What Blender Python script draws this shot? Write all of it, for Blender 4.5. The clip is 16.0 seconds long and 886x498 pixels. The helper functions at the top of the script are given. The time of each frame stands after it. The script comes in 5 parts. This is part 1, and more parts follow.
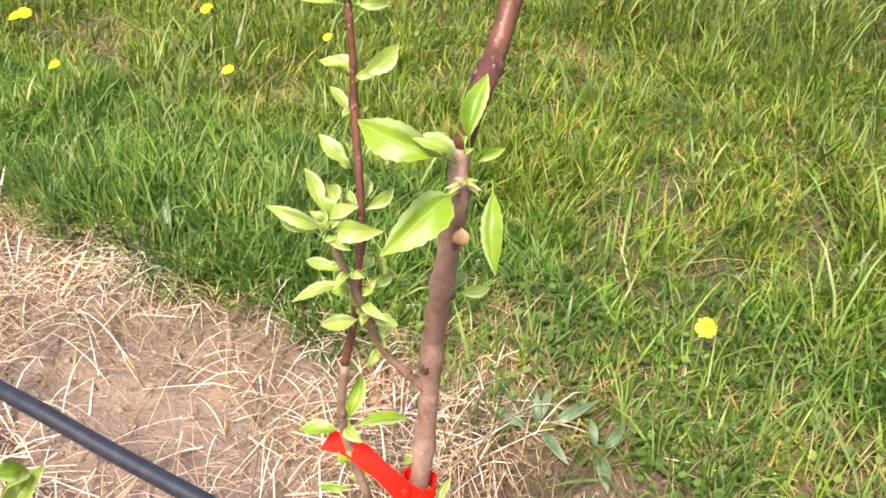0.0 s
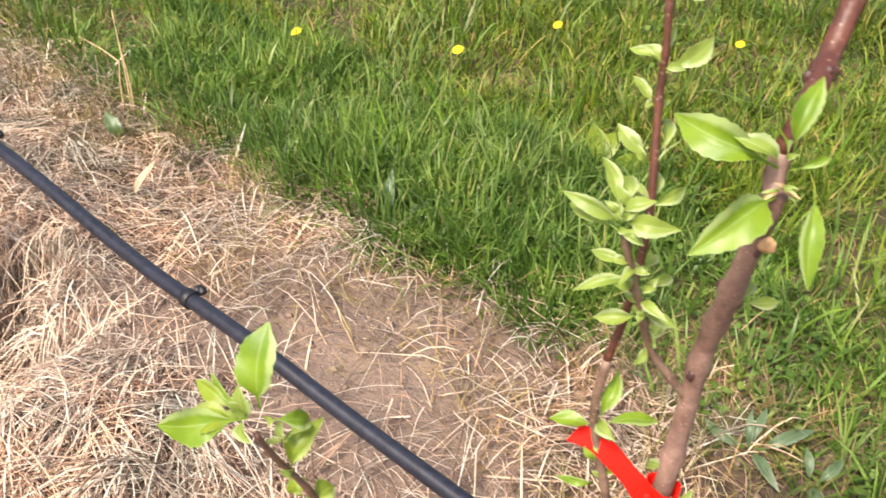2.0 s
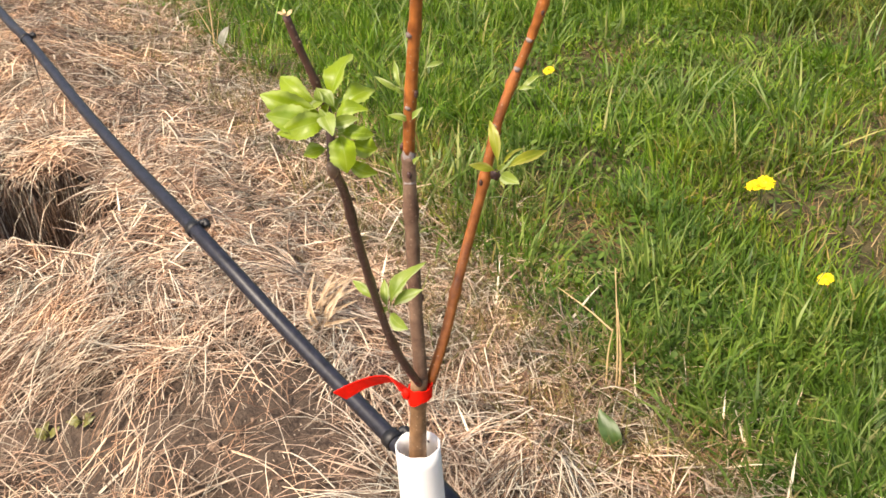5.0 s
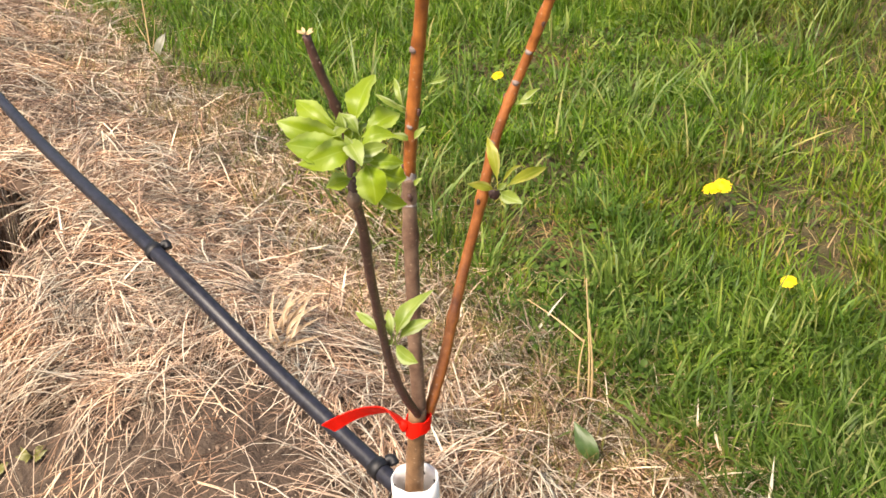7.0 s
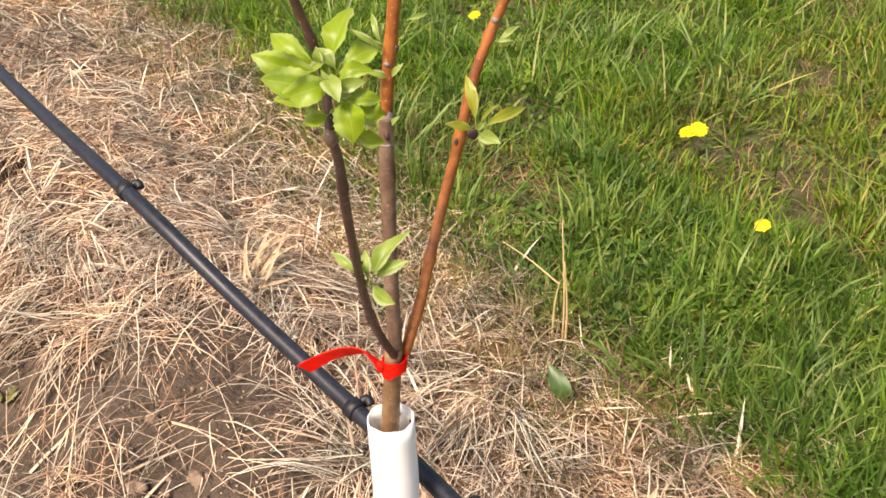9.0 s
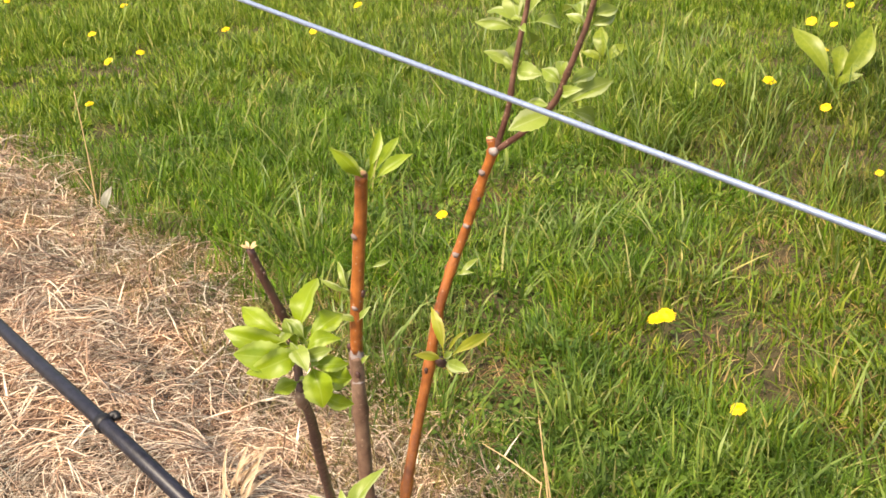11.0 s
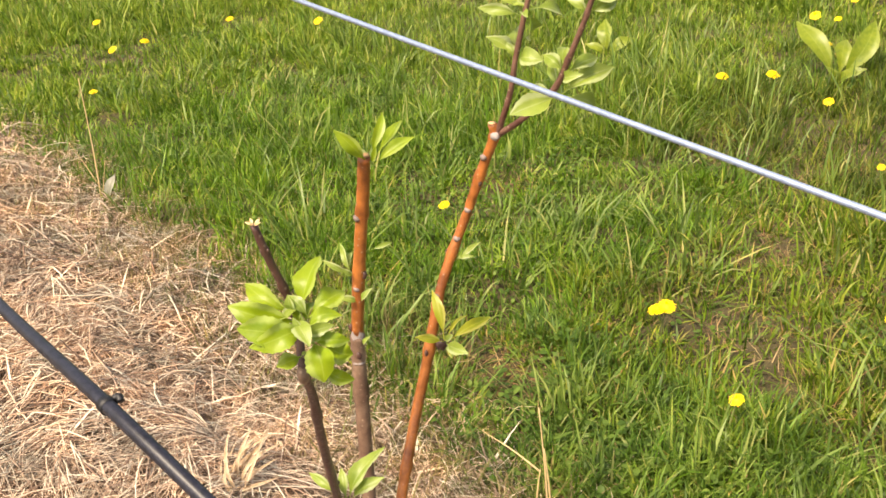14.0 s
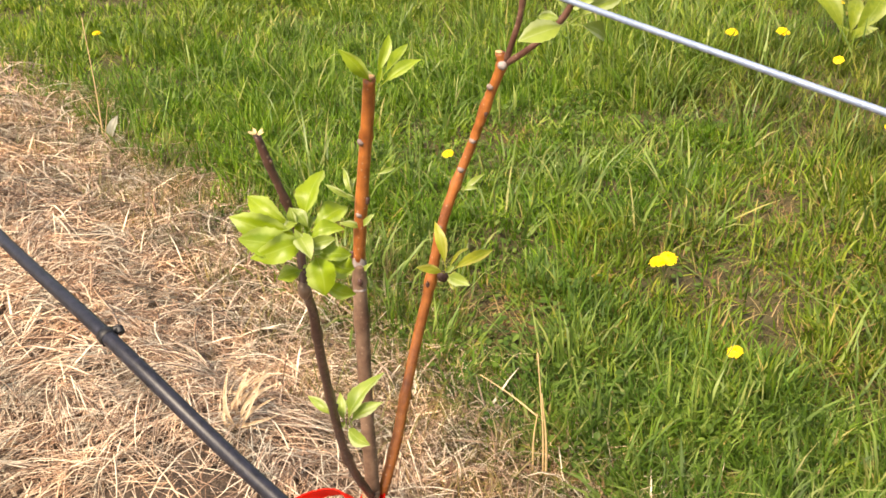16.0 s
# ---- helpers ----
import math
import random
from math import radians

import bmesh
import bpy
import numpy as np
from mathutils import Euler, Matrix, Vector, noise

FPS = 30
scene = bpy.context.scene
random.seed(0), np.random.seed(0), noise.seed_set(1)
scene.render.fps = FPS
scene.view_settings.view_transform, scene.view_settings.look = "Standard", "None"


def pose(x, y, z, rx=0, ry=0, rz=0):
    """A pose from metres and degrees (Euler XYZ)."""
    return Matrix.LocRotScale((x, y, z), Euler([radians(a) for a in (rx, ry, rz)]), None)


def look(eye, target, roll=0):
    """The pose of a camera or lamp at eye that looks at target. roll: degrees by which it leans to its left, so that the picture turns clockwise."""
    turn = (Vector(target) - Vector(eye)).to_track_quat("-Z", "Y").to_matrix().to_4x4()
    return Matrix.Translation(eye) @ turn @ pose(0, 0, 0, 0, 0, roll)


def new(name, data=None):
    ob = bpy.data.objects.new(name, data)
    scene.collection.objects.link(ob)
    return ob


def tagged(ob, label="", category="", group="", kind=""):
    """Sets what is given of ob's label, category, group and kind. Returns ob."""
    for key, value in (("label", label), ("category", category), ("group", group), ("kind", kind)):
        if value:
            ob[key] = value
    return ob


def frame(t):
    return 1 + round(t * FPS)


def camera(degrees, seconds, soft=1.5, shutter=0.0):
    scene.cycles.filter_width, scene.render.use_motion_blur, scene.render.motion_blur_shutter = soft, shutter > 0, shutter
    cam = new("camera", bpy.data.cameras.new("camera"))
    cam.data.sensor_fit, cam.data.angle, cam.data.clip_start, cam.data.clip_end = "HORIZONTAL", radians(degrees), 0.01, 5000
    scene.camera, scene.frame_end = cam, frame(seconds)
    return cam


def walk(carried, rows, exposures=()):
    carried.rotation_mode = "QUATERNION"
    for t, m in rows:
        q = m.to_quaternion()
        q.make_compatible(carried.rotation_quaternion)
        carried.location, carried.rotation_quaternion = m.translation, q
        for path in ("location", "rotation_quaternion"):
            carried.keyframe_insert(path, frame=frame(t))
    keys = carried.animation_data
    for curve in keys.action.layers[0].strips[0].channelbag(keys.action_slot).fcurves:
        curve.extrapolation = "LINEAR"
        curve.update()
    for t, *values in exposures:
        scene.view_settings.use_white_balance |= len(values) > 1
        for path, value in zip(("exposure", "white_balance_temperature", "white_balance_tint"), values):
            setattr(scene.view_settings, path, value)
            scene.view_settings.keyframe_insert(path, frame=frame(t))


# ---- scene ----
cam = camera(49.3, 16.0, soft=1.6, shutter=0.1)
PATH = [
    (0, (0.211, 0.304, 1.116), (0.152, 1.958, -0.007), 2.5),
    (0.5, (0.249, 0.292, 1.087), (0.044, 1.861, -0.136), 1.0),
    (1, (0.251, 0.296, 1.08), (0.052, 1.837, -0.179), 1.4),
    (1.5, (0.229, 0.294, 1.091), (-0.029, 1.853, -0.135), 1.6),
    (1.8, (0.195, 0.293, 1.103), (-0.144, 1.868, -0.083), 1.9),
    (2, (0.14, 0.3, 1.108), (-0.279, 1.88, -0.045), 1.9),
    (2.2, (0.065, 0.312, 1.111), (-0.46, 1.883, -0.01), 1.9),
    (2.5, (-0.062, 0.34, 1.131), (-0.743, 1.898, 0.078), 1.1),
    (3, (-0.211, 0.403, 1.155), (-0.948, 1.953, 0.127), 0.8),
    (3.5, (-0.383, 0.613, 1.156), (-1.229, 2.112, 0.137), -1.1),
    (4, (-0.497, 0.773, 1.198), (-1.489, 2.157, 0.15), -3.2),
    (4.2, (-0.533, 0.805, 1.201), (-1.524, 2.176, 0.135), -3.4),
    (6.3, (-0.731, 0.859, 1.187), (-1.535, 2.328, 0.094), -2.0),
    (6.5, (-0.731, 0.86, 1.189), (-1.535, 2.327, 0.093), -2.0),
    (7, (-0.73, 0.857, 1.19), (-1.535, 2.332, 0.106), -1.9),
    (7.5, (-0.725, 0.854, 1.187), (-1.526, 2.322, 0.091), -2.3),
    (8, (-0.724, 0.852, 1.189), (-1.513, 2.337, 0.107), -1.6),
    (8.5, (-0.728, 0.855, 1.188), (-1.485, 2.291, 0.02), -1.7),
    (9, (-0.735, 0.861, 1.184), (-1.464, 2.3, 0.001), -0.6),
    (9.5, (-0.735, 0.861, 1.187), (-1.482, 2.305, 0.022), -1.3),
    (10, (-0.736, 0.866, 1.209), (-1.494, 2.41, 0.187), -2.4),
    (10.2, (-0.733, 0.866, 1.223), (-1.492, 2.45, 0.266), -3.1),
    (12.3, (-0.721, 0.854, 1.243), (-1.489, 2.501, 0.407), -3.2),
    (12.5, (-0.723, 0.855, 1.241), (-1.495, 2.494, 0.394), -3.3),
    (13, (-0.724, 0.854, 1.239), (-1.494, 2.487, 0.381), -3.0),
    (13.5, (-0.722, 0.854, 1.235), (-1.487, 2.485, 0.367), -2.5),
    (14, (-0.718, 0.851, 1.235), (-1.483, 2.477, 0.356), -2.6),
    (14.5, (-0.717, 0.854, 1.234), (-1.481, 2.479, 0.353), -2.8),
    (15, (-0.722, 0.858, 1.233), (-1.48, 2.487, 0.355), -2.6),
    (15.5, (-0.718, 0.853, 1.229), (-1.476, 2.477, 0.342), -2.6),
    (16, (-0.717, 0.844, 1.211), (-1.47, 2.43, 0.254), -1.3),
]
EXPOSURES = [(0, 1.38, 6800, 14), (0.5, 1.17, 6780, 14), (1.5, 1.11, 6750, 14), (2.0, 1.05, 6850, 14), (2.5, 0.89, 7000, 14), (3.5, 0.66, 7300, 14), (4.2, 0.74, 7450, 14), (6.5, 0.90, 7550, 14), (8.5, 0.87, 7620, 14), (9.2, 0.81, 7660, 14), (10.0, 0.86, 7700, 14), (12.5, 1.03, 8280, 14), (16, 1.02, 8280, 14)]
walk(cam, [(t, look(eye, target, roll)) for t, eye, target, roll in PATH], EXPOSURES)

# ---- light ----
world = bpy.data.worlds.new("sky")
scene.world = world
world.use_nodes = True
wn = world.node_tree
sky = wn.nodes.new("ShaderNodeTexSky")
sky.sky_type, sky.sun_disc = "NISHITA", False
SUN_EL, SUN_AZ = radians(56), radians(200)
sky.sun_elevation, sky.sun_rotation = SUN_EL, SUN_AZ
sky.air_density, sky.dust_density = 1.0, 3.0
bg = wn.nodes["Background"]
bg.inputs["Strength"].default_value = 0.125
wn.links.new(sky.outputs["Color"], bg.inputs["Color"])
sun = new("sun", bpy.data.lights.new("sun", "SUN"))
sun.data.energy, sun.data.angle, sun.data.color = 3.35, radians(13), (1.0, 0.95, 0.86)
to_sun = Vector((math.sin(SUN_AZ) * math.cos(SUN_EL), math.cos(SUN_AZ) * math.cos(SUN_EL), math.sin(SUN_EL)))
sun.matrix_world = Matrix.Translation(to_sun * 30) @ to_sun.to_track_quat("Z", "Y").to_matrix().to_4x4()

rng = np.random.default_rng(7)


# ---- materials ----
def material(name):
    m = bpy.data.materials.new(name)
    m.use_nodes = True
    t = m.node_tree
    return m, t, t.nodes["Principled BSDF"]


def node(t, kind, **inputs):
    n = t.nodes.new(kind)
    for key, value in inputs.items():
        n.inputs[key.replace("_", " ")].default_value = value
    return n


def ramp(t, source, *stops):
    n = t.nodes.new("ShaderNodeValToRGB")
    e = n.color_ramp.elements
    while len(e) < len(stops):
        e.new(0.5)
    for k, (p, c) in enumerate(stops):
        e[k].position, e[k].color = p, (*c, 1)
    t.links.new(source, n.inputs["Fac"])
    return n.outputs["Color"]


def mix(t, fac, a, b, how="MIX"):
    n = t.nodes.new("ShaderNodeMix")
    n.data_type, n.blend_type = "RGBA", how
    for socket, v in ((n.inputs[0], fac), (n.inputs[6], a), (n.inputs[7], b)):
        if isinstance(v, (int, float)):
            socket.default_value = v
        elif isinstance(v, tuple):
            socket.default_value = (*v, 1)
        else:
            t.links.new(v, socket)
    return n.outputs[2]


def maths(t, op, a, b=0.0, c=0.0):
    n = t.nodes.new("ShaderNodeMath")
    n.operation = op
    for k, v in enumerate((a, b, c)):
        if isinstance(v, (int, float)):
            n.inputs[k].default_value = v
        else:
            t.links.new(v, n.inputs[k])
    return n.outputs[0]


def grain(t, scale, detail=4.0, rough=0.6, coords=None):
    n = node(t, "ShaderNodeTexNoise", Scale=scale, Detail=detail, Roughness=rough)
    if coords is None:
        coords = node(t, "ShaderNodeTexCoord").outputs["Object"]
    t.links.new(coords, n.inputs["Vector"])
    return n.outputs["Fac"]


def relief(t, bsdf, height, strength, distance):
    n = node(t, "ShaderNodeBump", Strength=strength, Distance=distance)
    t.links.new(height, n.inputs["Height"])
    t.links.new(n.outputs["Normal"], bsdf.inputs["Normal"])


def thin(t, bsdf, colour, share):
    """Lets some light through a thin leaf or blade."""
    tr = node(t, "ShaderNodeBsdfTranslucent")
    mx = node(t, "ShaderNodeMixShader", Fac=share)
    t.links.new(colour, tr.inputs["Color"])
    t.links.new(bsdf.outputs["BSDF"], mx.inputs[1])
    t.links.new(tr.outputs["BSDF"], mx.inputs[2])
    t.links.new(mx.outputs["Shader"], t.nodes["Material Output"].inputs["Surface"])


def blades_material(name, stops, patch_a, patch_b, patch_amount, share, rough=0.5):
    m, t, b = material(name)
    geo = node(t, "ShaderNodeNewGeometry")
    c = ramp(t, geo.outputs["Random Per Island"], *stops)
    p = ramp(t, grain(t, 1.3, 3.0), (0.35, patch_a), (0.65, patch_b))
    c = mix(t, patch_amount, c, p, "MULTIPLY")
    tuft = ramp(t, grain(t, 9.0, 2.0), (0.36, (0.54, 0.62, 0.58)), (0.5, (0.95, 0.97, 0.9)), (0.64, (1.28, 1.17, 0.95)))
    c = mix(t, 0.75, c, tuft, "MULTIPLY")
    t.links.new(c, b.inputs["Base Color"])
    b.inputs["Roughness"].default_value = rough
    b.inputs["Specular IOR Level"].default_value = 0.35
    thin(t, b, c, share)
    return m


GRASS = blades_material("grass_blades", ((0.0, (0.068, 0.150, 0.013)), (0.35, (0.114, 0.232, 0.018)), (0.66, (0.182, 0.320, 0.030)),
                                         (0.9, (0.300, 0.405, 0.060)), (1.0, (0.48, 0.40, 0.17))),
                        (1.02, 1.03, 0.95), (0.69, 0.80, 0.55), 0.85, 0.38)
GRASS_BROAD = blades_material("broad_grass_blades", ((0.0, (0.105, 0.175, 0.030)), (0.5, (0.165, 0.245, 0.055)), (0.85, (0.245, 0.325, 0.095)), (1.0, (0.44, 0.40, 0.17))),
                              (1, 1, 1), (0.85, 0.95, 0.8), 0.6, 0.35, 0.42)
OLIVE = blades_material("fading_blades", ((0.0, (0.11, 0.072, 0.028)), (0.4, (0.22, 0.160, 0.068)), (0.75, (0.15, 0.17, 0.045)), (1.0, (0.44, 0.35, 0.20))),
                        (1, 1, 1), (0.8, 0.8, 0.6), 0.7, 0.25)
GRASS_ALLEY = blades_material("alley_grass_blades", ((0.0, (0.080, 0.150, 0.016)), (0.35, (0.150, 0.255, 0.024)), (0.66, (0.245, 0.355, 0.042)), (0.92, (0.390, 0.440, 0.085)), (1.0, (0.52, 0.45, 0.20))),
                              (1.05, 1.05, 0.95), (0.80, 0.88, 0.70), 0.7, 0.40)
GRASS_WORN = blades_material("worn_grass_blades", ((0.0, (0.080, 0.140, 0.014)), (0.33, (0.130, 0.218, 0.018)), (0.62, (0.200, 0.302, 0.030)), (0.83, (0.320, 0.380, 0.062)), (0.93, (0.48, 0.38, 0.16)), (1.0, (0.34, 0.20, 0.09))),
                             (1.05, 1.02, 0.95), (0.78, 0.80, 0.60), 0.8, 0.38)
GRASS_OLIVE = blades_material("olive_grass_blades", ((0.0, (0.058, 0.098, 0.012)), (0.35, (0.105, 0.162, 0.018)), (0.66, (0.170, 0.238, 0.030)), (0.9, (0.30, 0.32, 0.065)), (1.0, (0.44, 0.36, 0.16))),
                              (1.02, 1.02, 0.95), (0.72, 0.78, 0.58), 0.8, 0.38)
GRASS_TALL = blades_material("pale_grass_blades", ((0.0, (0.12, 0.21, 0.025)), (0.5, (0.25, 0.36, 0.06)), (1.0, (0.46, 0.50, 0.16))),
                             (1, 1, 1), (0.85, 0.9, 0.8), 0.5, 0.4)
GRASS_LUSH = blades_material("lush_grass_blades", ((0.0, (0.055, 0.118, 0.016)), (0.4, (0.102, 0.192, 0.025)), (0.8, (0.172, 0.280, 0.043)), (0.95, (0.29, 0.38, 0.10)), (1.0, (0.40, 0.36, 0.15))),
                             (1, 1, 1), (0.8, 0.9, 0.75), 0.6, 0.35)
DRY = blades_material("dry_blades", ((0.0, (0.20, 0.12, 0.05)), (0.4, (0.36, 0.25, 0.12)), (0.75, (0.48, 0.36, 0.20)), (1.0, (0.36, 0.31, 0.12))),
                      (1, 1, 1), (0.8, 0.7, 0.55), 0.7, 0.2)
MAT = blades_material("matted_dead_blades", ((0.0, (0.15, 0.075, 0.038)), (0.5, (0.32, 0.185, 0.095)), (0.9, (0.50, 0.34, 0.20)), (1.0, (0.20, 0.22, 0.06))),
                      (1, 1, 1), (0.8, 0.72, 0.6), 0.6, 0.15)
STRAW = blades_material("straw_stalks", ((0.0, (0.13, 0.074, 0.052)), (0.2, (0.38, 0.245, 0.178)), (0.5, (0.72, 0.517, 0.408)), (0.85, (0.97, 0.850, 0.730))),
                        (1, 1, 1), (0.86, 0.77, 0.68), 0.7, 0.1)
CLOVER = blades_material("clover_leaves", ((0.0, (0.058, 0.112, 0.016)), (0.5, (0.100, 0.172, 0.025)), (1.0, (0.165, 0.245, 0.05))),
                         (1, 1, 1), (0.8, 0.9, 0.8), 0.5, 0.3)


def ground_material():
    m, t, b = material("soil_and_turf")
    co = node(t, "ShaderNodeTexCoord").outputs["Object"]
    xyz = node(t, "ShaderNodeSeparateXYZ")
    t.links.new(co, xyz.inputs[0])
    big, mid, fine = grain(t, 2.2, 5, 0.6, co), grain(t, 14, 6, 0.65, co), grain(t, 120, 5, 0.7, co)
    soil = ramp(t, mid, (0.3, (0.130, 0.082, 0.058)), (0.52, (0.225, 0.150, 0.108)), (0.72, (0.325, 0.230, 0.172)))
    soil = mix(t, ramp(t, big, (0.35, (0, 0, 0)), (0.65, (1, 1, 1))), soil, (0.300, 0.212, 0.158), "MIX")
    soil = mix(t, 0.45, soil, ramp(t, fine, (0.25, (0.45, 0.40, 0.36)), (0.75, (1.0, 1.0, 1.0))), "MULTIPLY")
    # darker soil in an uneven patch round the second tree's foot
    dark_patch = maths(t, "ADD", maths(t, "ADD", maths(t, "POWER", maths(t, "DIVIDE", maths(t, "ADD", xyz.outputs["X"], 2.10), 0.55), 2.0), maths(t, "POWER", maths(t, "DIVIDE", maths(t, "ADD", xyz.outputs["Y"], 0.08), 0.36), 2.0)), maths(t, "MULTIPLY", maths(t, "SUBTRACT", grain(t, 5.0, 5, 0.65, co), 0.5), 2.4))
    soil = mix(t, ramp(t, dark_patch, (0.55, (1, 1, 1)), (1.15, (0, 0, 0))), soil, mix(t, 1.0, soil, (0.46, 0.47, 0.46), "MULTIPLY"))
    # darker, browner soil towards the turf's edge beside the first tree
    brown_patch = maths(t, "ADD", maths(t, "ADD", maths(t, "POWER", maths(t, "DIVIDE", maths(t, "SUBTRACT", xyz.outputs["X"], 0.15), 0.60), 2.0), maths(t, "POWER", maths(t, "DIVIDE", maths(t, "SUBTRACT", xyz.outputs["Y"], 0.43), 0.27), 2.0)), maths(t, "MULTIPLY", maths(t, "SUBTRACT", grain(t, 6.0, 5, 0.65, co), 0.5), 2.0))
    soil = mix(t, ramp(t, brown_patch, (0.45, (1, 1, 1)), (1.25, (0, 0, 0))), soil, mix(t, 1.0, soil, (0.54, 0.52, 0.48), "MULTIPLY"))
    # darker soil round the foot of the second tree's guard
    foot_patch = maths(t, "ADD", maths(t, "ADD", maths(t, "POWER", maths(t, "DIVIDE", maths(t, "ADD", xyz.outputs["X"], 1.25), 0.26), 2.0), maths(t, "POWER", maths(t, "DIVIDE", maths(t, "ADD", xyz.outputs["Y"], 0.24), 0.15), 2.0)), maths(t, "MULTIPLY", maths(t, "SUBTRACT", grain(t, 8.0, 5, 0.65, co), 0.5), 2.0))
    soil = mix(t, ramp(t, foot_patch, (0.45, (1, 1, 1)), (1.25, (0, 0, 0))), soil, mix(t, 1.0, soil, (0.62, 0.60, 0.58), "MULTIPLY"))
    turf = ramp(t, mid, (0.3, (0.050, 0.042, 0.016)), (0.55, (0.090, 0.072, 0.028)), (0.75, (0.170, 0.105, 0.055)))
    edge = maths(t, "ADD", xyz.outputs["Y"], maths(t, "MULTIPLY", maths(t, "SUBTRACT", grain(t, 3.0, 5, 0.6, co), 0.5), 0.5))
    far = maths(t, "SMOOTH_MIN", 1.0, maths(t, "MAXIMUM", maths(t, "MULTIPLY", maths(t, "SUBTRACT", edge, 0.62), 6.0), 0.0), 0.1)
    near = maths(t, "SMOOTH_MIN", 1.0, maths(t, "MAXIMUM", maths(t, "MULTIPLY", maths(t, "SUBTRACT", -1.7, edge), 6.0), 0.0), 0.1)
    # closed green sward far from the row
    green = ramp(t, mid, (0.3, (0.020, 0.036, 0.006)), (0.55, (0.040, 0.066, 0.010)), (0.75, (0.075, 0.092, 0.022)))
    reach = maths(t, "MAXIMUM", maths(t, "MAXIMUM", maths(t, "SUBTRACT", xyz.outputs["Y"], 8.0), maths(t, "SUBTRACT", -10.5, xyz.outputs["X"])), maths(t, "MAXIMUM", maths(t, "SUBTRACT", xyz.outputs["X"], 1.4), maths(t, "SUBTRACT", -2.0, xyz.outputs["Y"])))
    turf = mix(t, maths(t, "MINIMUM", maths(t, "MAXIMUM", reach, 0.0), 1.0), turf, green)
    t.links.new(mix(t, maths(t, "MAXIMUM", far, near), soil, turf), b.inputs["Base Color"])
    b.inputs["Roughness"].default_value = 0.9
    relief(t, b, maths(t, "ADD", maths(t, "ADD", mid, maths(t, "MULTIPLY", grain(t, 48, 4, 0.6, co), 0.75)), maths(t, "MULTIPLY", fine, 0.35)), 0.9, 0.022)
    return m


def bark(name, dark, light, lenticel=0.0, rough=0.5):
    m, t, b = material(name)
    co = node(t, "ShaderNodeTexCoord").outputs["Object"]
    c = ramp(t, grain(t, 35, 5, 0.6, co), (0.3, dark), (0.7, light))
    c = mix(t, 0.55, c, ramp(t, grain(t, 110, 3, 0.6, co), (0.32, (0.55, 0.5, 0.48)), (0.62, (1.1, 1.1, 1.1))), "MULTIPLY")
    c = mix(t, 0.35, c, ramp(t, grain(t, 260, 4, 0.6, co), (0.3, (0.5, 0.5, 0.5)), (0.7, (1, 1, 1))), "MULTIPLY")
    if lenticel:
        v = node(t, "ShaderNodeTexVoronoi", Scale=170.0)
        t.links.new(co, v.inputs["Vector"])
        spots = ramp(t, v.outputs["Distance"], (0.10, (1, 1, 1)), (0.2, (0, 0, 0)))
        c = mix(t, maths(t, "MULTIPLY", spots, lenticel), c, (0.55, 0.42, 0.30))
    t.links.new(c, b.inputs["Base Color"])
    b.inputs["Roughness"].default_value = rough
    relief(t, b, grain(t, 190, 4, 0.6, co), 0.35, 0.002)
    return m


BARK_GREY = bark("grey_brown_bark", (0.115, 0.060, 0.040), (0.300, 0.195, 0.135), 0.3)
BARK_TRUNK = bark("red_grey_bark", (0.140, 0.072, 0.054), (0.370, 0.230, 0.175), 0.3)
BARK_ORANGE = bark("orange_brown_bark", (0.215, 0.062, 0.014), (0.485, 0.165, 0.040), 0.32, 0.36)
BARK_DARK = bark("dark_purple_brown_bark", (0.060, 0.026, 0.022), (0.120, 0.058, 0.045), 0.25, 0.45)
BARK_RED = bark("red_brown_bark", (0.080, 0.026, 0.016), (0.165, 0.056, 0.031), 0.30, 0.48)
BARK_TWIG = bark("brown_twig_bark", (0.095, 0.034, 0.022), (0.270, 0.150, 0.110), 0.4, 0.5)
BARK_TAN = bark("tan_bark", (0.200, 0.105, 0.050), (0.340, 0.200, 0.105), 0.45)
SCAR = bark("pale_bud_scar", (0.21, 0.165, 0.155), (0.50, 0.44, 0.42), 0.0, 0.7)
KNOT = bark("grey_bud_knot", (0.15, 0.105, 0.095), (0.36, 0.29, 0.265), 0.0, 0.7)
CUT = bark("cut_wood", (0.66, 0.36, 0.16), (0.86, 0.58, 0.33), 0.0, 0.6)


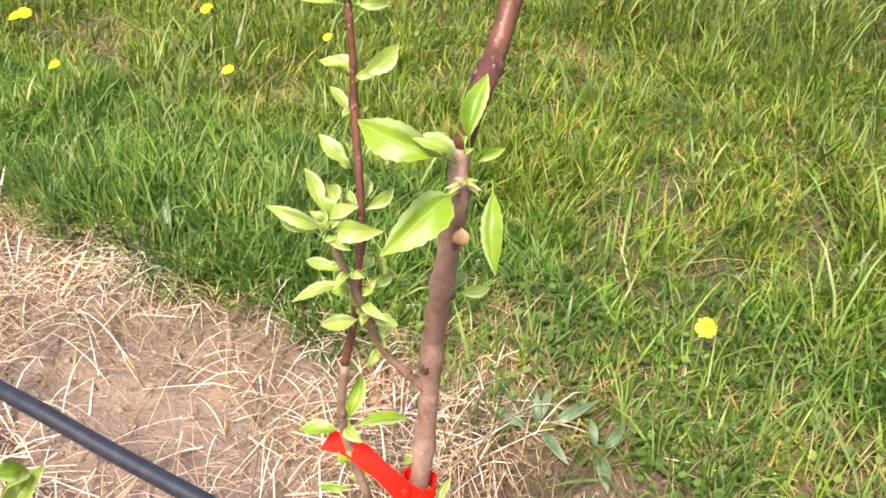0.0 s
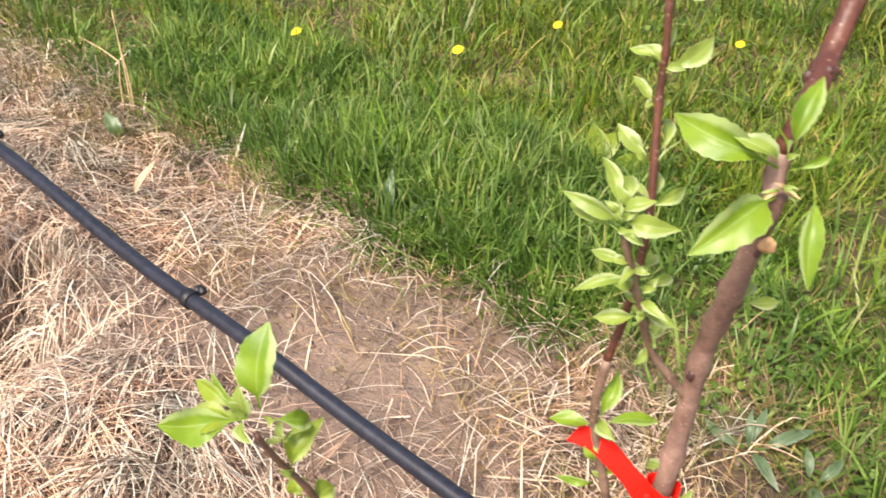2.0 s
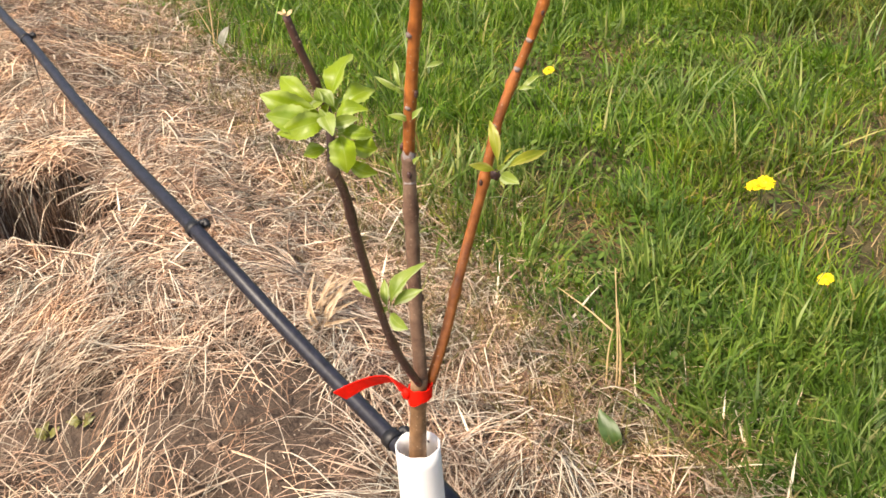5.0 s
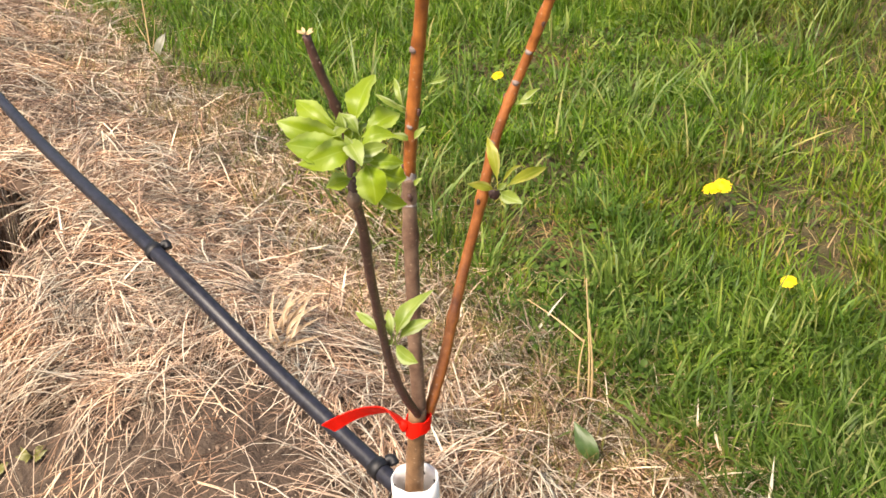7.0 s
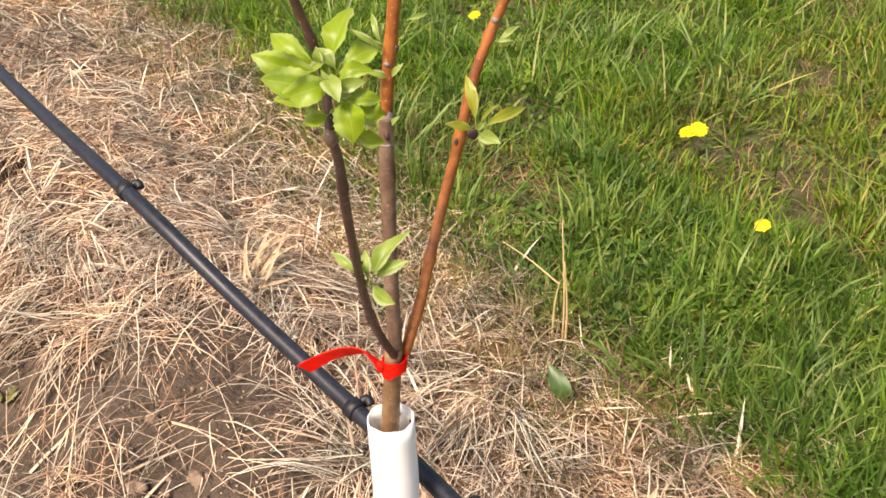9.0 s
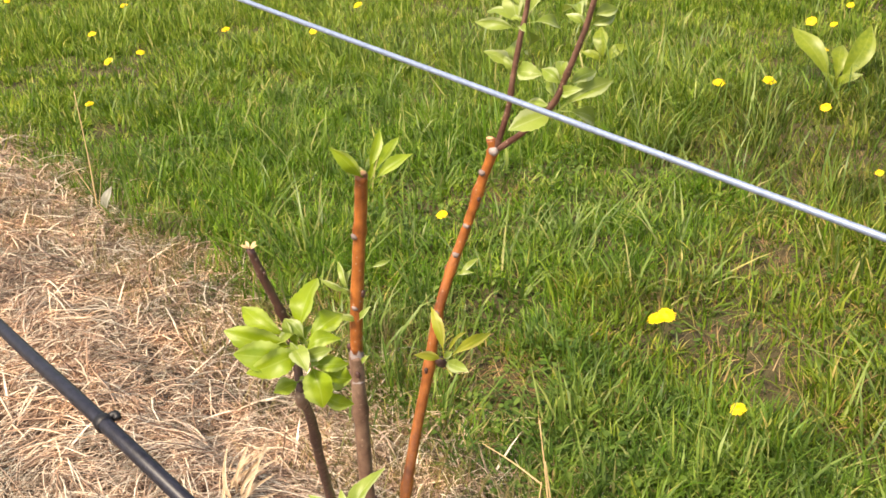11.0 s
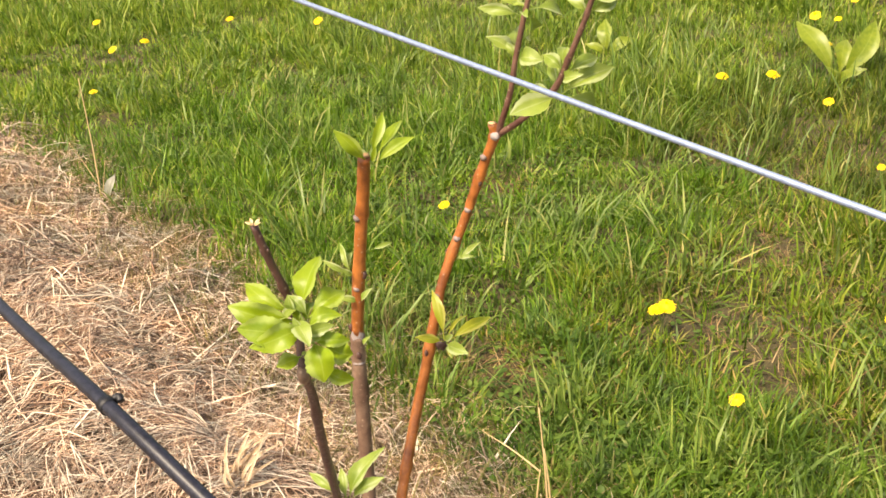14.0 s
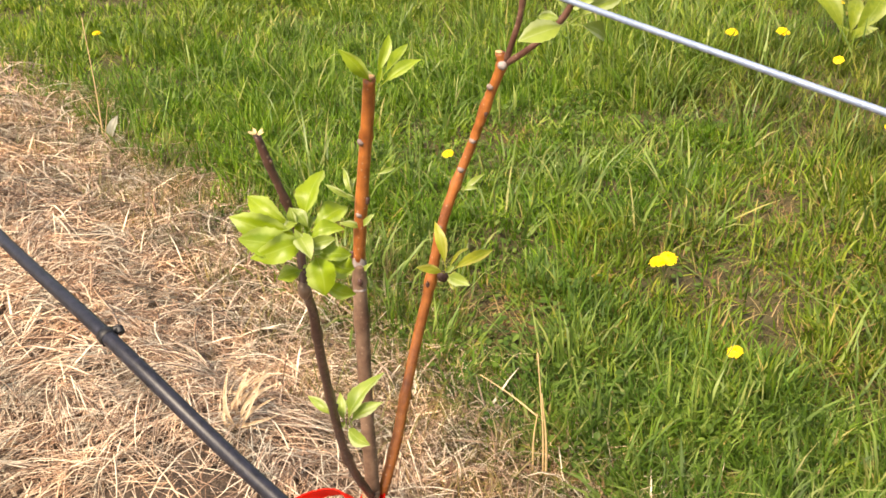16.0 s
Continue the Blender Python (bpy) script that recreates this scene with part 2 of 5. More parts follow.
def leaf_material(name, dark, light, under, share=0.35):
    m, t, b = material(name)
    uv = node(t, "ShaderNodeTexCoord").outputs["UV"]
    s = node(t, "ShaderNodeSeparateXYZ")
    t.links.new(uv, s.inputs[0])
    side = maths(t, "ABSOLUTE", maths(t, "SUBTRACT", s.outputs["X"], 0.5))
    rib = ramp(t, side, (0.0, (1, 1, 1)), (0.045, (0, 0, 0)))
    slant = maths(t, "SUBTRACT", s.outputs["Y"], maths(t, "MULTIPLY", side, 0.9))
    vein = ramp(t, maths(t, "PINGPONG", maths(t, "MULTIPLY", slant, 9.0), 0.5), (0.0, (1, 1, 1)), (0.14, (0, 0, 0)))
    info = node(t, "ShaderNodeObjectInfo")
    co = node(t, "ShaderNodeTexCoord").outputs["Object"]
    c = ramp(t, grain(t, 60, 3, 0.5, co), (0.3, dark), (0.7, light))
    c = mix(t, maths(t, "MULTIPLY", info.outputs["Random"], 0.5), c, light)
    c = mix(t, maths(t, "MAXIMUM", maths(t, "MULTIPLY", rib, 0.40), maths(t, "MULTIPLY", vein, 0.05)), c, under)
    # one margin is rolled up and shows a wide pale strip of the underside
    rolled = ramp(t, maths(t, "ADD", s.outputs["X"], maths(t, "MULTIPLY", grain(t, 45, 2, 0.5, co), 0.12)), (0.78, (0, 0, 0)), (0.90, (1, 1, 1)))
    rim = maths(t, "MAXIMUM", rolled, maths(t, "MULTIPLY", ramp(t, side, (0.44, (0, 0, 0)), (0.5, (1, 1, 1))), 0.4))
    c = mix(t, maths(t, "MULTIPLY", rim, 0.75), c, under)
    t.links.new(c, b.inputs["Base Color"])
    b.inputs["Roughness"].default_value = 0.42
    relief(t, b, maths(t, "ADD", maths(t, "MULTIPLY", vein, -1.0), maths(t, "MULTIPLY", rib, -1.5)), 0.08, 0.001)
    thin(t, b, c, share)
    return m


LEAF = leaf_material("apple_leaf", (0.115, 0.220, 0.010), (0.230, 0.345, 0.022), (0.42, 0.52, 0.20))
LEAF_FRONT = leaf_material("yellow_green_apple_leaf", (0.150, 0.235, 0.012), (0.290, 0.365, 0.032), (0.44, 0.50, 0.17))
LEAF_SPUR = leaf_material("yellow_spur_leaf", (0.200, 0.270, 0.012), (0.370, 0.390, 0.026), (0.50, 0.46, 0.12))
LEAF_BRIGHT = leaf_material("bright_apple_leaf", (0.155, 0.260, 0.007), (0.285, 0.385, 0.016), (0.38, 0.48, 0.11))
LEAF_PALE = leaf_material("young_apple_leaf", (0.165, 0.255, 0.030), (0.300, 0.385, 0.066), (0.45, 0.52, 0.25))
LEAF_DOCK = leaf_material("dock_leaf", (0.145, 0.225, 0.014), (0.265, 0.325, 0.030), (0.34, 0.40, 0.09), 0.4)
LEAF_GREY = leaf_material("grey_green_weed_leaf", (0.060, 0.115, 0.045), (0.120, 0.175, 0.080), (0.19, 0.24, 0.14), 0.2)
LEAF_DARK = leaf_material("dark_weed_leaf", (0.030, 0.068, 0.014), (0.065, 0.115, 0.028), (0.085, 0.135, 0.045), 0.15)
LEAF_OLIVE = leaf_material("olive_seedling_leaf", (0.12, 0.13, 0.03), (0.24, 0.23, 0.06), (0.30, 0.29, 0.12), 0.25)
LEAF_TAN = leaf_material("golden_withered_blade", (0.42, 0.27, 0.14), (0.72, 0.53, 0.34), (0.80, 0.66, 0.48), 0.25)
LEAF_WITHERED = leaf_material("grey_withered_leaf", (0.20, 0.20, 0.14), (0.32, 0.32, 0.24), (0.40, 0.40, 0.32), 0.4)
LEAF_DEAD = leaf_material("dead_pale_leaf", (0.56, 0.45, 0.34), (0.80, 0.70, 0.58), (0.84, 0.76, 0.66), 0.2)


def plain(name, colour, rough=0.5, spread=0.12, scale=40.0, bump=0.0, metal=0.0):
    m, t, b = material(name)
    co = node(t, "ShaderNodeTexCoord").outputs["Object"]
    lo, hi = tuple(max(0, c * (1 - spread)) for c in colour), tuple(min(1, c * (1 + spread)) for c in colour)
    t.links.new(ramp(t, grain(t, scale, 5, 0.65, co), (0.3, lo), (0.7, hi)), b.inputs["Base Color"])
    b.inputs["Roughness"].default_value, b.inputs["Metallic"].default_value = rough, metal
    if bump:
        relief(t, b, grain(t, scale * 4, 4, 0.6, co), bump, 0.002)
    return m


PIPE = plain("black_polyethylene", (0.016, 0.017, 0.026), 0.42, 0.55, 90, 0.12)
PIPE.node_tree.nodes["Principled BSDF"].inputs["Specular IOR Level"].default_value = 0.42
PIPE_DUST = plain("dusty_black_plastic", (0.008, 0.008, 0.010), 0.5, 0.4, 150, 0.2)
WIRE = plain("galvanised_wire", (0.25, 0.32, 0.46), 0.45, 0.18, 260, 0.2, 0.35)
TAPE = plain("red_flagging_tape", (0.80, 0.012, 0.005), 0.6, 0.12, 90, 0.1)
TAPE.node_tree.nodes["Principled BSDF"].inputs["Specular IOR Level"].default_value = 0.15
PETAL = plain("dandelion_petals", (0.86, 0.62, 0.010), 0.6, 0.15, 300)
STEM_GREEN = plain("flower_stem", (0.19, 0.21, 0.07), 0.5, 0.3, 60)
STALK = plain("straw_coloured_stalk", (0.58, 0.41, 0.21), 0.6, 0.2, 80)
PEBBLE = plain("pale_crumbs", (0.50, 0.41, 0.31), 0.9, 0.35, 200, 0.4)
CLOD = plain("soil_clods", (0.25, 0.17, 0.12), 0.95, 0.3, 90, 0.6)


def guard_material():
    m, t, b = material("white_guard_plastic")
    co = node(t, "ShaderNodeTexCoord").outputs["Object"]
    xyz = node(t, "ShaderNodeSeparateXYZ")
    t.links.new(co, xyz.inputs[0])
    c = ramp(t, grain(t, 25, 5, 0.6, co), (0.3, (0.84, 0.83, 0.80)), (0.7, (0.90, 0.90, 0.89)))
    low = maths(t, "MAXIMUM", maths(t, "SUBTRACT", 1.0, maths(t, "MULTIPLY", xyz.outputs["Z"], 9.0)), 0.0)
    mud = maths(t, "MULTIPLY", low, ramp(t, grain(t, 45, 4, 0.6, co), (0.42, (0, 0, 0)), (0.62, (1, 1, 1))))
    c = mix(t, mud, c, (0.42, 0.33, 0.23))
    chips = ramp(t, grain(t, 65, 2, 0.5, co), (0.655, (0, 0, 0)), (0.68, (1, 1, 1)))
    c = mix(t, maths(t, "MULTIPLY", chips, maths(t, "MINIMUM", maths(t, "MULTIPLY", low, 2.0), 1.0)), c, (0.05, 0.04, 0.035))
    t.links.new(c, b.inputs["Base Color"])
    b.inputs["Roughness"].default_value = 0.45
    return m


GUARD = guard_material()

# ---- the tree row's frame: u along the row, v across it towards the grass ----
ROW_O = np.array((0.18, 0.85))
ROW_U = np.array((-0.904, 0.427))
ROW_V = np.array((0.427, 0.904))


def to_uv(x, y):
    dx, dy = x - ROW_O[0], y - ROW_O[1]
    return dx * ROW_U[0] + dy * ROW_U[1], dx * ROW_V[0] + dy * ROW_V[1]


def to_xy(u, v):
    return ROW_O[0] + u * ROW_U[0] + v * ROW_V[0], ROW_O[1] + u * ROW_U[1] + v * ROW_V[1]


def value_noise(x, y, scale, seed):
    """Smooth value noise from 0 to 1 on arrays."""
    x, y = np.asarray(x) * scale, np.asarray(y) * scale
    xi, yi = np.floor(x), np.floor(y)
    fx, fy = x - xi, y - yi
    fx, fy = fx * fx * (3 - 2 * fx), fy * fy * (3 - 2 * fy)

    def h(a, b):
        s = np.sin(a * 127.1 + b * 311.7 + seed * 74.7) * 43758.5453
        return s - np.floor(s)
    top = h(xi, yi) * (1 - fx) + h(xi + 1, yi) * fx
    low = h(xi, yi + 1) * (1 - fx) + h(xi + 1, yi + 1) * fx
    return top * (1 - fy) + low * fy


HOLLOWS = ((-1.09, 1.27, 0.25, 0.125), (-2.59, 2.115, 0.235, 0.48), (-0.20, 0.95, 0.12, 0.04), (-0.975, 1.465, 0.085, 0.16))


def height(x, y):
    """The ground's height: a low berm along the row, washed-out hollows, lumps, and the alley's slight rise."""
    x, y = np.asarray(x, float), np.asarray(y, float)
    u, v = to_uv(x, y)
    z = 0.03 * np.exp(-(v / 0.38) ** 2) * np.clip(u - 0.3, 0, 1) + 0.07 * np.exp(-((v - 0.05) / 0.3) ** 2) * np.clip((u - 1.6) / 0.4, 0, 1)
    for hx, hy, r, d in HOLLOWS:
        s = np.minimum(np.hypot((x - hx) * 0.9, (y - hy) * np.where(y > hy, 1.25, 0.85)) / r, 9) + 0.35 * (value_noise(x, y, 9, 3) - 0.5)
        z = z - d / (1 + np.exp((s - 0.95) * 13))
    z = z + 0.035 * (value_noise(x, y, 6, 1) - 0.5) + 0.016 * (value_noise(x, y, 21, 2) - 0.5) + 0.006 * (value_noise(x, y, 60, 5) - 0.5)
    near = np.exp(-np.maximum(0, np.hypot(u, v) - 9) / 4)
    return z * near + 0.05 * np.clip(v - 2.2, 0, 12)


def at(x, y, up=0.0):
    return Vector((x, y, float(height(x, y)) + up))


# ---- meshes ----
def part(name, bm, mat, parent=None, label="", smooth=True):
    me = bpy.data.meshes.new(name)
    bm.to_mesh(me)
    bm.free()
    me.materials.append(mat)
    if smooth:
        me.shade_smooth()
    ob = new(name, me)
    if parent is not None:
        ob.parent = parent
    if label:
        ob["label"] = label
    return ob


def thing(name, label, category, place=(0, 0, 0), group=""):
    ob = new(name)
    ob.location = place
    ob.empty_display_size = 0.05
    return tagged(ob, label, category, group)


def arrays(name, verts, loops, starts, totals, mat):
    me = bpy.data.meshes.new(name)
    me.vertices.add(len(verts))
    me.vertices.foreach_set("co", np.ascontiguousarray(verts, np.float32).ravel())
    me.loops.add(len(loops))
    me.loops.foreach_set("vertex_index", np.ascontiguousarray(loops, np.int32))
    me.polygons.add(len(starts))
    me.polygons.foreach_set("loop_start", np.ascontiguousarray(starts, np.int32))
    me.polygons.foreach_set("loop_total", np.ascontiguousarray(totals, np.int32))
    me.update(calc_edges=True)
    me.materials.append(mat)
    me.shade_smooth()
    return new(name, me)


def repeat_faces(quads, n, stride):
    """The loops of n copies of a list of faces (all with as many corners), each copy stride vertices on."""
    q = np.array(quads, np.int32)
    loops = (q.ravel()[None, :] + (np.arange(n) * stride)[:, None]).ravel()
    k = q.shape[1]
    count = n * q.shape[0]
    return loops, np.arange(count) * k, np.full(count, k)


def spline(points, steps):
    """Catmull-Rom through the points."""
    p = [Vector(q) for q in points]
    p = [p[0] * 2 - p[1]] + p + [p[-1] * 2 - p[-2]]
    out = []
    for a, b, c, d in zip(p, p[1:], p[2:], p[3:]):
        for k in range(steps):
            s = k / steps
            out.append(0.5 * ((2 * b) + (c - a) * s + (2 * a - 5 * b + 4 * c - d) * s * s + (3 * b - a - 3 * c + d) * s ** 3))
    return out + [p[-2]]


def sweep(bm, line, radius, sides=10, cap=True):
    """A tube along the line; radius is a number or a function of the share of the way."""
    rings, up = [], Vector((0.31, 0.17, 0.93))
    n = len(line)
    for k, p in enumerate(line):
        along = (line[min(k + 1, n - 1)] - line[max(k - 1, 0)]).normalized()
        a = along.cross(up)
        a = (a if a.length > 0.05 else along.cross(Vector((1, 0, 0)))).normalized()
        b = along.cross(a)
        r = radius(k / (n - 1)) if callable(radius) else radius
        rings.append([bm.verts.new(p + (a * math.cos(t) + b * math.sin(t)) * r) for t in (2 * math.pi * j / sides for j in range(sides))])
    for lo, hi in zip(rings, rings[1:]):
        for j in range(sides):
            bm.faces.new((lo[j], lo[(j + 1) % sides], hi[(j + 1) % sides], hi[j]))
    if cap:
        bm.faces.new(list(reversed(rings[0])))
        bm.faces.new(rings[-1])
    return rings


def lump(bm, place, size, seed=0, stretch=(1, 1, 1), detail=1):
    """A small uneven knob."""
    made = bmesh.ops.create_icosphere(bm, subdivisions=detail, radius=1)["verts"]
    for v in made:
        w = 1 + 0.35 * (noise.noise(v.co * 1.7 + Vector((seed, seed * 2.3, 0))))
        v.co = Vector(place) + Vector((v.co.x * stretch[0], v.co.y * stretch[1], v.co.z * stretch[2])) * size * w


# ---- ground ----
def ground_axis(lo, hi, step, reach):
    """Coordinates that are close together between lo and hi and wider apart out to the reach."""
    mid = list(np.arange(lo, hi + step / 2, step))
    out, d = [], step
    while (out[-1] if out else hi) < reach:
        d *= 1.18
        out.append((out[-1] if out else hi) + d)
    back, d = [], step
    while (back[-1] if back else lo) > -reach:
        d *= 1.18
        back.append((back[-1] if back else lo) - d)
    return np.array(back[::-1] + mid + out)


us, vs = ground_axis(-0.9, 3.0, 0.016, 1500), ground_axis(-0.75, 0.9, 0.016, 1500)
gu, gv = np.meshgrid(us, vs)
gx, gy = to_xy(gu, gv)
gz = height(gx, gy)
# the mesh lies in the row's own axes: x against u, y along v
verts = np.stack((-gu.ravel(), gv.ravel(), gz.ravel()), 1)
nu, nv = len(us), len(vs)
i = (np.arange(nv - 1)[:, None] * nu + np.arange(nu - 1)[None, :]).ravel()
loops = np.stack((i, i + nu, i + nu + 1, i + 1), 1)
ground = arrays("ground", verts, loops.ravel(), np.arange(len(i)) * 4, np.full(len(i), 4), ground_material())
ground.matrix_world = Matrix(((-ROW_U[0], ROW_V[0], 0, ROW_O[0]), (-ROW_U[1], ROW_V[1], 0, ROW_O[1]), (0, 0, 1, 0), (0, 0, 0, 1)))
tagged(ground, "brown bare soil strip under the tree row, green turf in the alley", "ground", kind="structure")


# ---- grass and straw ----
def blades(name, x, y, length, width, lean, bend, mat, sections=3, sink=0.01, facing=None):
    """Tapering curved blades rooted at (x, y)."""
    n = len(x)
    z = height(x, y) - sink
    az, turn = rng.uniform(0, 2 * np.pi, n) if facing is None else facing, rng.uniform(-0.9, 0.9, n)
    dx, dy = np.cos(az), np.sin(az)
    sx, sy = -np.sin(az + turn), np.cos(az + turn)
    px, py, pz = x.copy(), y.copy(), z.copy()
    rows = []
    for k in range(sections + 1):
        w = width * (1.0, 0.95, 0.72, 0.45)[k] if sections == 3 else width * (1.0, 0.8)[min(k, 1)]
        ang = lean + bend * (k / sections) ** 1.3
        if k < sections:
            rows.append(np.stack((px - sx * w / 2, py - sy * w / 2, pz), 1))
            rows.append(np.stack((px + sx * w / 2, py + sy * w / 2, pz), 1))
        else:
            rows.append(np.stack((px, py, pz), 1))
        step = length / sections
        px, py, pz = px + dx * np.sin(ang) * step, py + dy * np.sin(ang) * step, pz + np.cos(ang) * step
    stride = 2 * sections + 1
    verts = np.stack(rows, 1).reshape(-1, 3)
    lq, sq, tq = repeat_faces([(2 * k, 2 * k + 1, 2 * k + 3, 2 * k + 2) for k in range(sections - 1)], n, stride)
    lt, st, tt = repeat_faces([(2 * sections - 2, 2 * sections - 1, 2 * sections)], n, stride)
    ob = arrays(name, verts, np.concatenate((lq, lt)), np.concatenate((sq, st + len(lq))), np.concatenate((tq, tt)), mat)
    ob["kind"] = "stuff"
    return ob


def edge_of_grass(u):
    """Where across the row the turf begins."""
    return 0.645 + 0.08 * np.exp(-((u - 0.15) / 0.2) ** 2) - 0.11 * np.exp(-((u - 0.8) / 0.25) ** 2) - 0.15 * np.exp(-((u + 0.34) / 0.25) ** 2) + 0.12 * np.exp(-((u - 3.65) / 0.3) ** 2) + 0.03 * np.clip((u - 3.7) * 2, 0, 1) + 0.08 * (value_noise(u, u * 0 + 3.1, 1.6, 11) - 0.5) * 2 + 0.09 * (value_noise(u, u * 0 + 7.7, 6, 12) - 0.5) * 2


def scatter(n, u0, u1, v0, v1, tuft):
    """Points in a stretch of the row's frame, gathered in tufts."""
    m = max(1, n // 14)
    cu, cv = rng.uniform(u0, u1, m), rng.uniform(v0, v1, m)
    k = rng.integers(0, m, n)
    return cu[k] + rng.normal(0, tuft, n), cv[k] + rng.normal(0, tuft, n)


# worn brown spots in the turf: u, v, radius, how bare
WORN = ((2.12, 0.87, 0.16, 1.0), (1.15, 1.35, 0.08, 0.85), (0.25, 0.78, 0.12, 0.85), (-0.35, 0.8, 0.1, 0.85), (3.0, 1.7, 0.10, 0.5), (2.6, 2.4, 0.12, 0.5), (0.6, 2.0, 0.1, 0.85), (2.05, 1.82, 0.22, 0.35), (1.88, 1.36, 0.16, 0.3), (1.8, 1.67, 0.25, 0.35), (2.28, 2.6, 0.3, 0.35), (1.53, 1.28, 0.2, 0.3), (2.56, 2.2, 0.3, 0.3))


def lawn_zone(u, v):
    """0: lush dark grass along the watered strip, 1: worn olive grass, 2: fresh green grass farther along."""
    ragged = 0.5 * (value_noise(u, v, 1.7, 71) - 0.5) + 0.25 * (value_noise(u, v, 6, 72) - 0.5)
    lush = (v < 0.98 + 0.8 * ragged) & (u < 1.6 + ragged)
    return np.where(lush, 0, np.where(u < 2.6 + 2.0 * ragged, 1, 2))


def turf(name, n, u0, u1, v0, v1, long_, wide, sections, label, spread=0.030, thin_out=0.6, mat=GRASS, zone=None):
    """Grass in tufts: each tuft has its own height, and its blades lean outwards."""
    m = max(1, n // 22)
    cu, cv = rng.uniform(u0, u1, m), rng.uniform(v0, v1, m)
    keep = cv > edge_of_grass(cu) + rng.normal(0, 0.04, m)
    gap = value_noise(cu, cv, 5.5, 22) + 0.4 * value_noise(cu, cv, 14, 23)
    keep &= rng.uniform(0, 1, m) < 1 - thin_out * np.clip(1.35 - gap * 1.75, 0, 1)
    if zone is not None:
        keep &= lawn_zone(cu, cv) == zone
    for bu, bv, br, bare in WORN:
        keep &= rng.uniform(0, 1, m) > bare * np.exp(-(np.hypot(cu - bu, cv - bv) / br) ** 4)
    cu, cv = cu[keep], cv[keep]
    m = len(cu)
    tall = (0.5 + 1.0 * value_noise(cu, cv, 2.1, 21)) * rng.uniform(0.6, 1.35, m)
    lean0, az0 = rng.uniform(0.0, 0.75, m), rng.uniform(0, 2 * np.pi, m)
    k = np.repeat(np.arange(m), 22)
    n = len(k)
    du, dv = rng.normal(0, spread, n), rng.normal(0, spread, n)
    x, y = to_xy(cu[k] + du, cv[k] + dv)
    xc, yc = to_xy(cu[k], cv[k])
    az = np.arctan2(y - yc, x - xc) + rng.normal(0, 0.8, n)
    far = np.hypot(du, dv) / spread
    lean = 0.18 + 0.40 * far * rng.uniform(0.3, 1.3, n) + lean0[k] * np.cos(az - az0[k])
    length = long_ * tall[k] * rng.uniform(0.45, 1.2, n)
    ob = blades(name, x, y, length, wide * rng.uniform(0.5, 1.35, n), lean, rng.uniform(0.0, 1.9, n), mat, sections, 0.01, az)
    return tagged(ob, label, "grass")


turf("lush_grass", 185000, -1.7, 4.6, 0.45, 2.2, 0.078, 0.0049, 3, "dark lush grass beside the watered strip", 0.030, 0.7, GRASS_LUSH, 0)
turf("grass", 185000, -1.7, 4.6, 0.45, 2.2, 0.078, 0.0049, 3, "worn olive-green lawn grass in uneven tufts", 0.028, 0.85, GRASS_WORN, 1)
turf("grass", 185000, -1.7, 4.6, 0.45, 2.2, 0.080, 0.0049, 3, "fresh green lawn grass beside the tree row", 0.030, 0.5, GRASS, 2)
turf("grass", 92000, -1.6, 3.0, 2.2, 4.2, 0.085, 0.0054, 2, "olive-green thin alley grass over brown thatch", 0.034, 0.45, GRASS_OLIVE)
turf("grass", 68000, 2.9, 6.6, 2.2, 4.2, 0.092, 0.0058, 2, "lush green alley grass dotted with dandelions", 0.03, 0.55, GRASS_ALLEY)
turf("tall_grass", 7000, 2.6, 8.0, 1.3, 5.0, 0.125, 0.0078, 3, "longer pale green blades standing out of the alley grass", 0.06, 0.2, GRASS_TALL)
turf("grass", 70000, 4.6, 10.5, 0.45, 2.2, 0.10, 0.0085, 2, "bright green grass farther along the alley", mat=GRASS_ALLEY)
turf("grass", 50000, 6.6, 11.5, 2.2, 4.2, 0.10, 0.0095, 2, "bright green grass farther along the alley", mat=GRASS_ALLEY)
turf("grass", 34000, -1.5, 3.0, 4.1, 9.0, 0.10, 0.0105, 2, "olive-green grass farther out in the alley", 0.045, 0.2, GRASS_OLIVE)
turf("grass", 88000, 2.8, 11.5, 4.1, 9.0, 0.10, 0.0115, 2, "bright green grass farther out in the alley", 0.045, 0.1, GRASS_ALLEY)
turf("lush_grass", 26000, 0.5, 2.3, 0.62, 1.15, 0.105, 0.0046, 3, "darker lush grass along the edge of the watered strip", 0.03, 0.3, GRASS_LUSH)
turf("tall_grass", 6500, -1.6, 5.5, 0.6, 4.0, 0.155, 0.0046, 3, "longer arching grass blades standing out of the turf", 0.05, 0.2)
turf("broad_grass", 11000, -1.5, 5.0, 0.62, 3.6, 0.175, 0.0062, 3, "broad pale blue-green blades arching over the lawn", 0.06, 0.0, GRASS_BROAD)
turf("broad_grass", 2600, 0.6, 2.6, 0.60, 1.05, 0.150, 0.0060, 3, "broad arching blades at the edge of the watered strip", 0.05, 0.0, GRASS_BROAD)
# brown thatch and dead blades low in the turf
u, v = scatter(38000, -1.6, 5.0, 0.6, 4.0, 0.05)
keep = (v > edge_of_grass(u)) & ((lawn_zone(u, v) == 1) | (rng.uniform(0, 1, len(u)) < 0.35))
x, y = to_xy(u[keep], v[keep])
n = len(x)
tagged(blades("thatch", x, y, rng.uniform(0.03, 0.09, n), rng.uniform(0.0012, 0.0032, n), rng.uniform(0.7, 1.5, n), rng.uniform(0.0, 0.5, n), DRY, 2), "brown dead blades matted between the green grass", "dry grass")

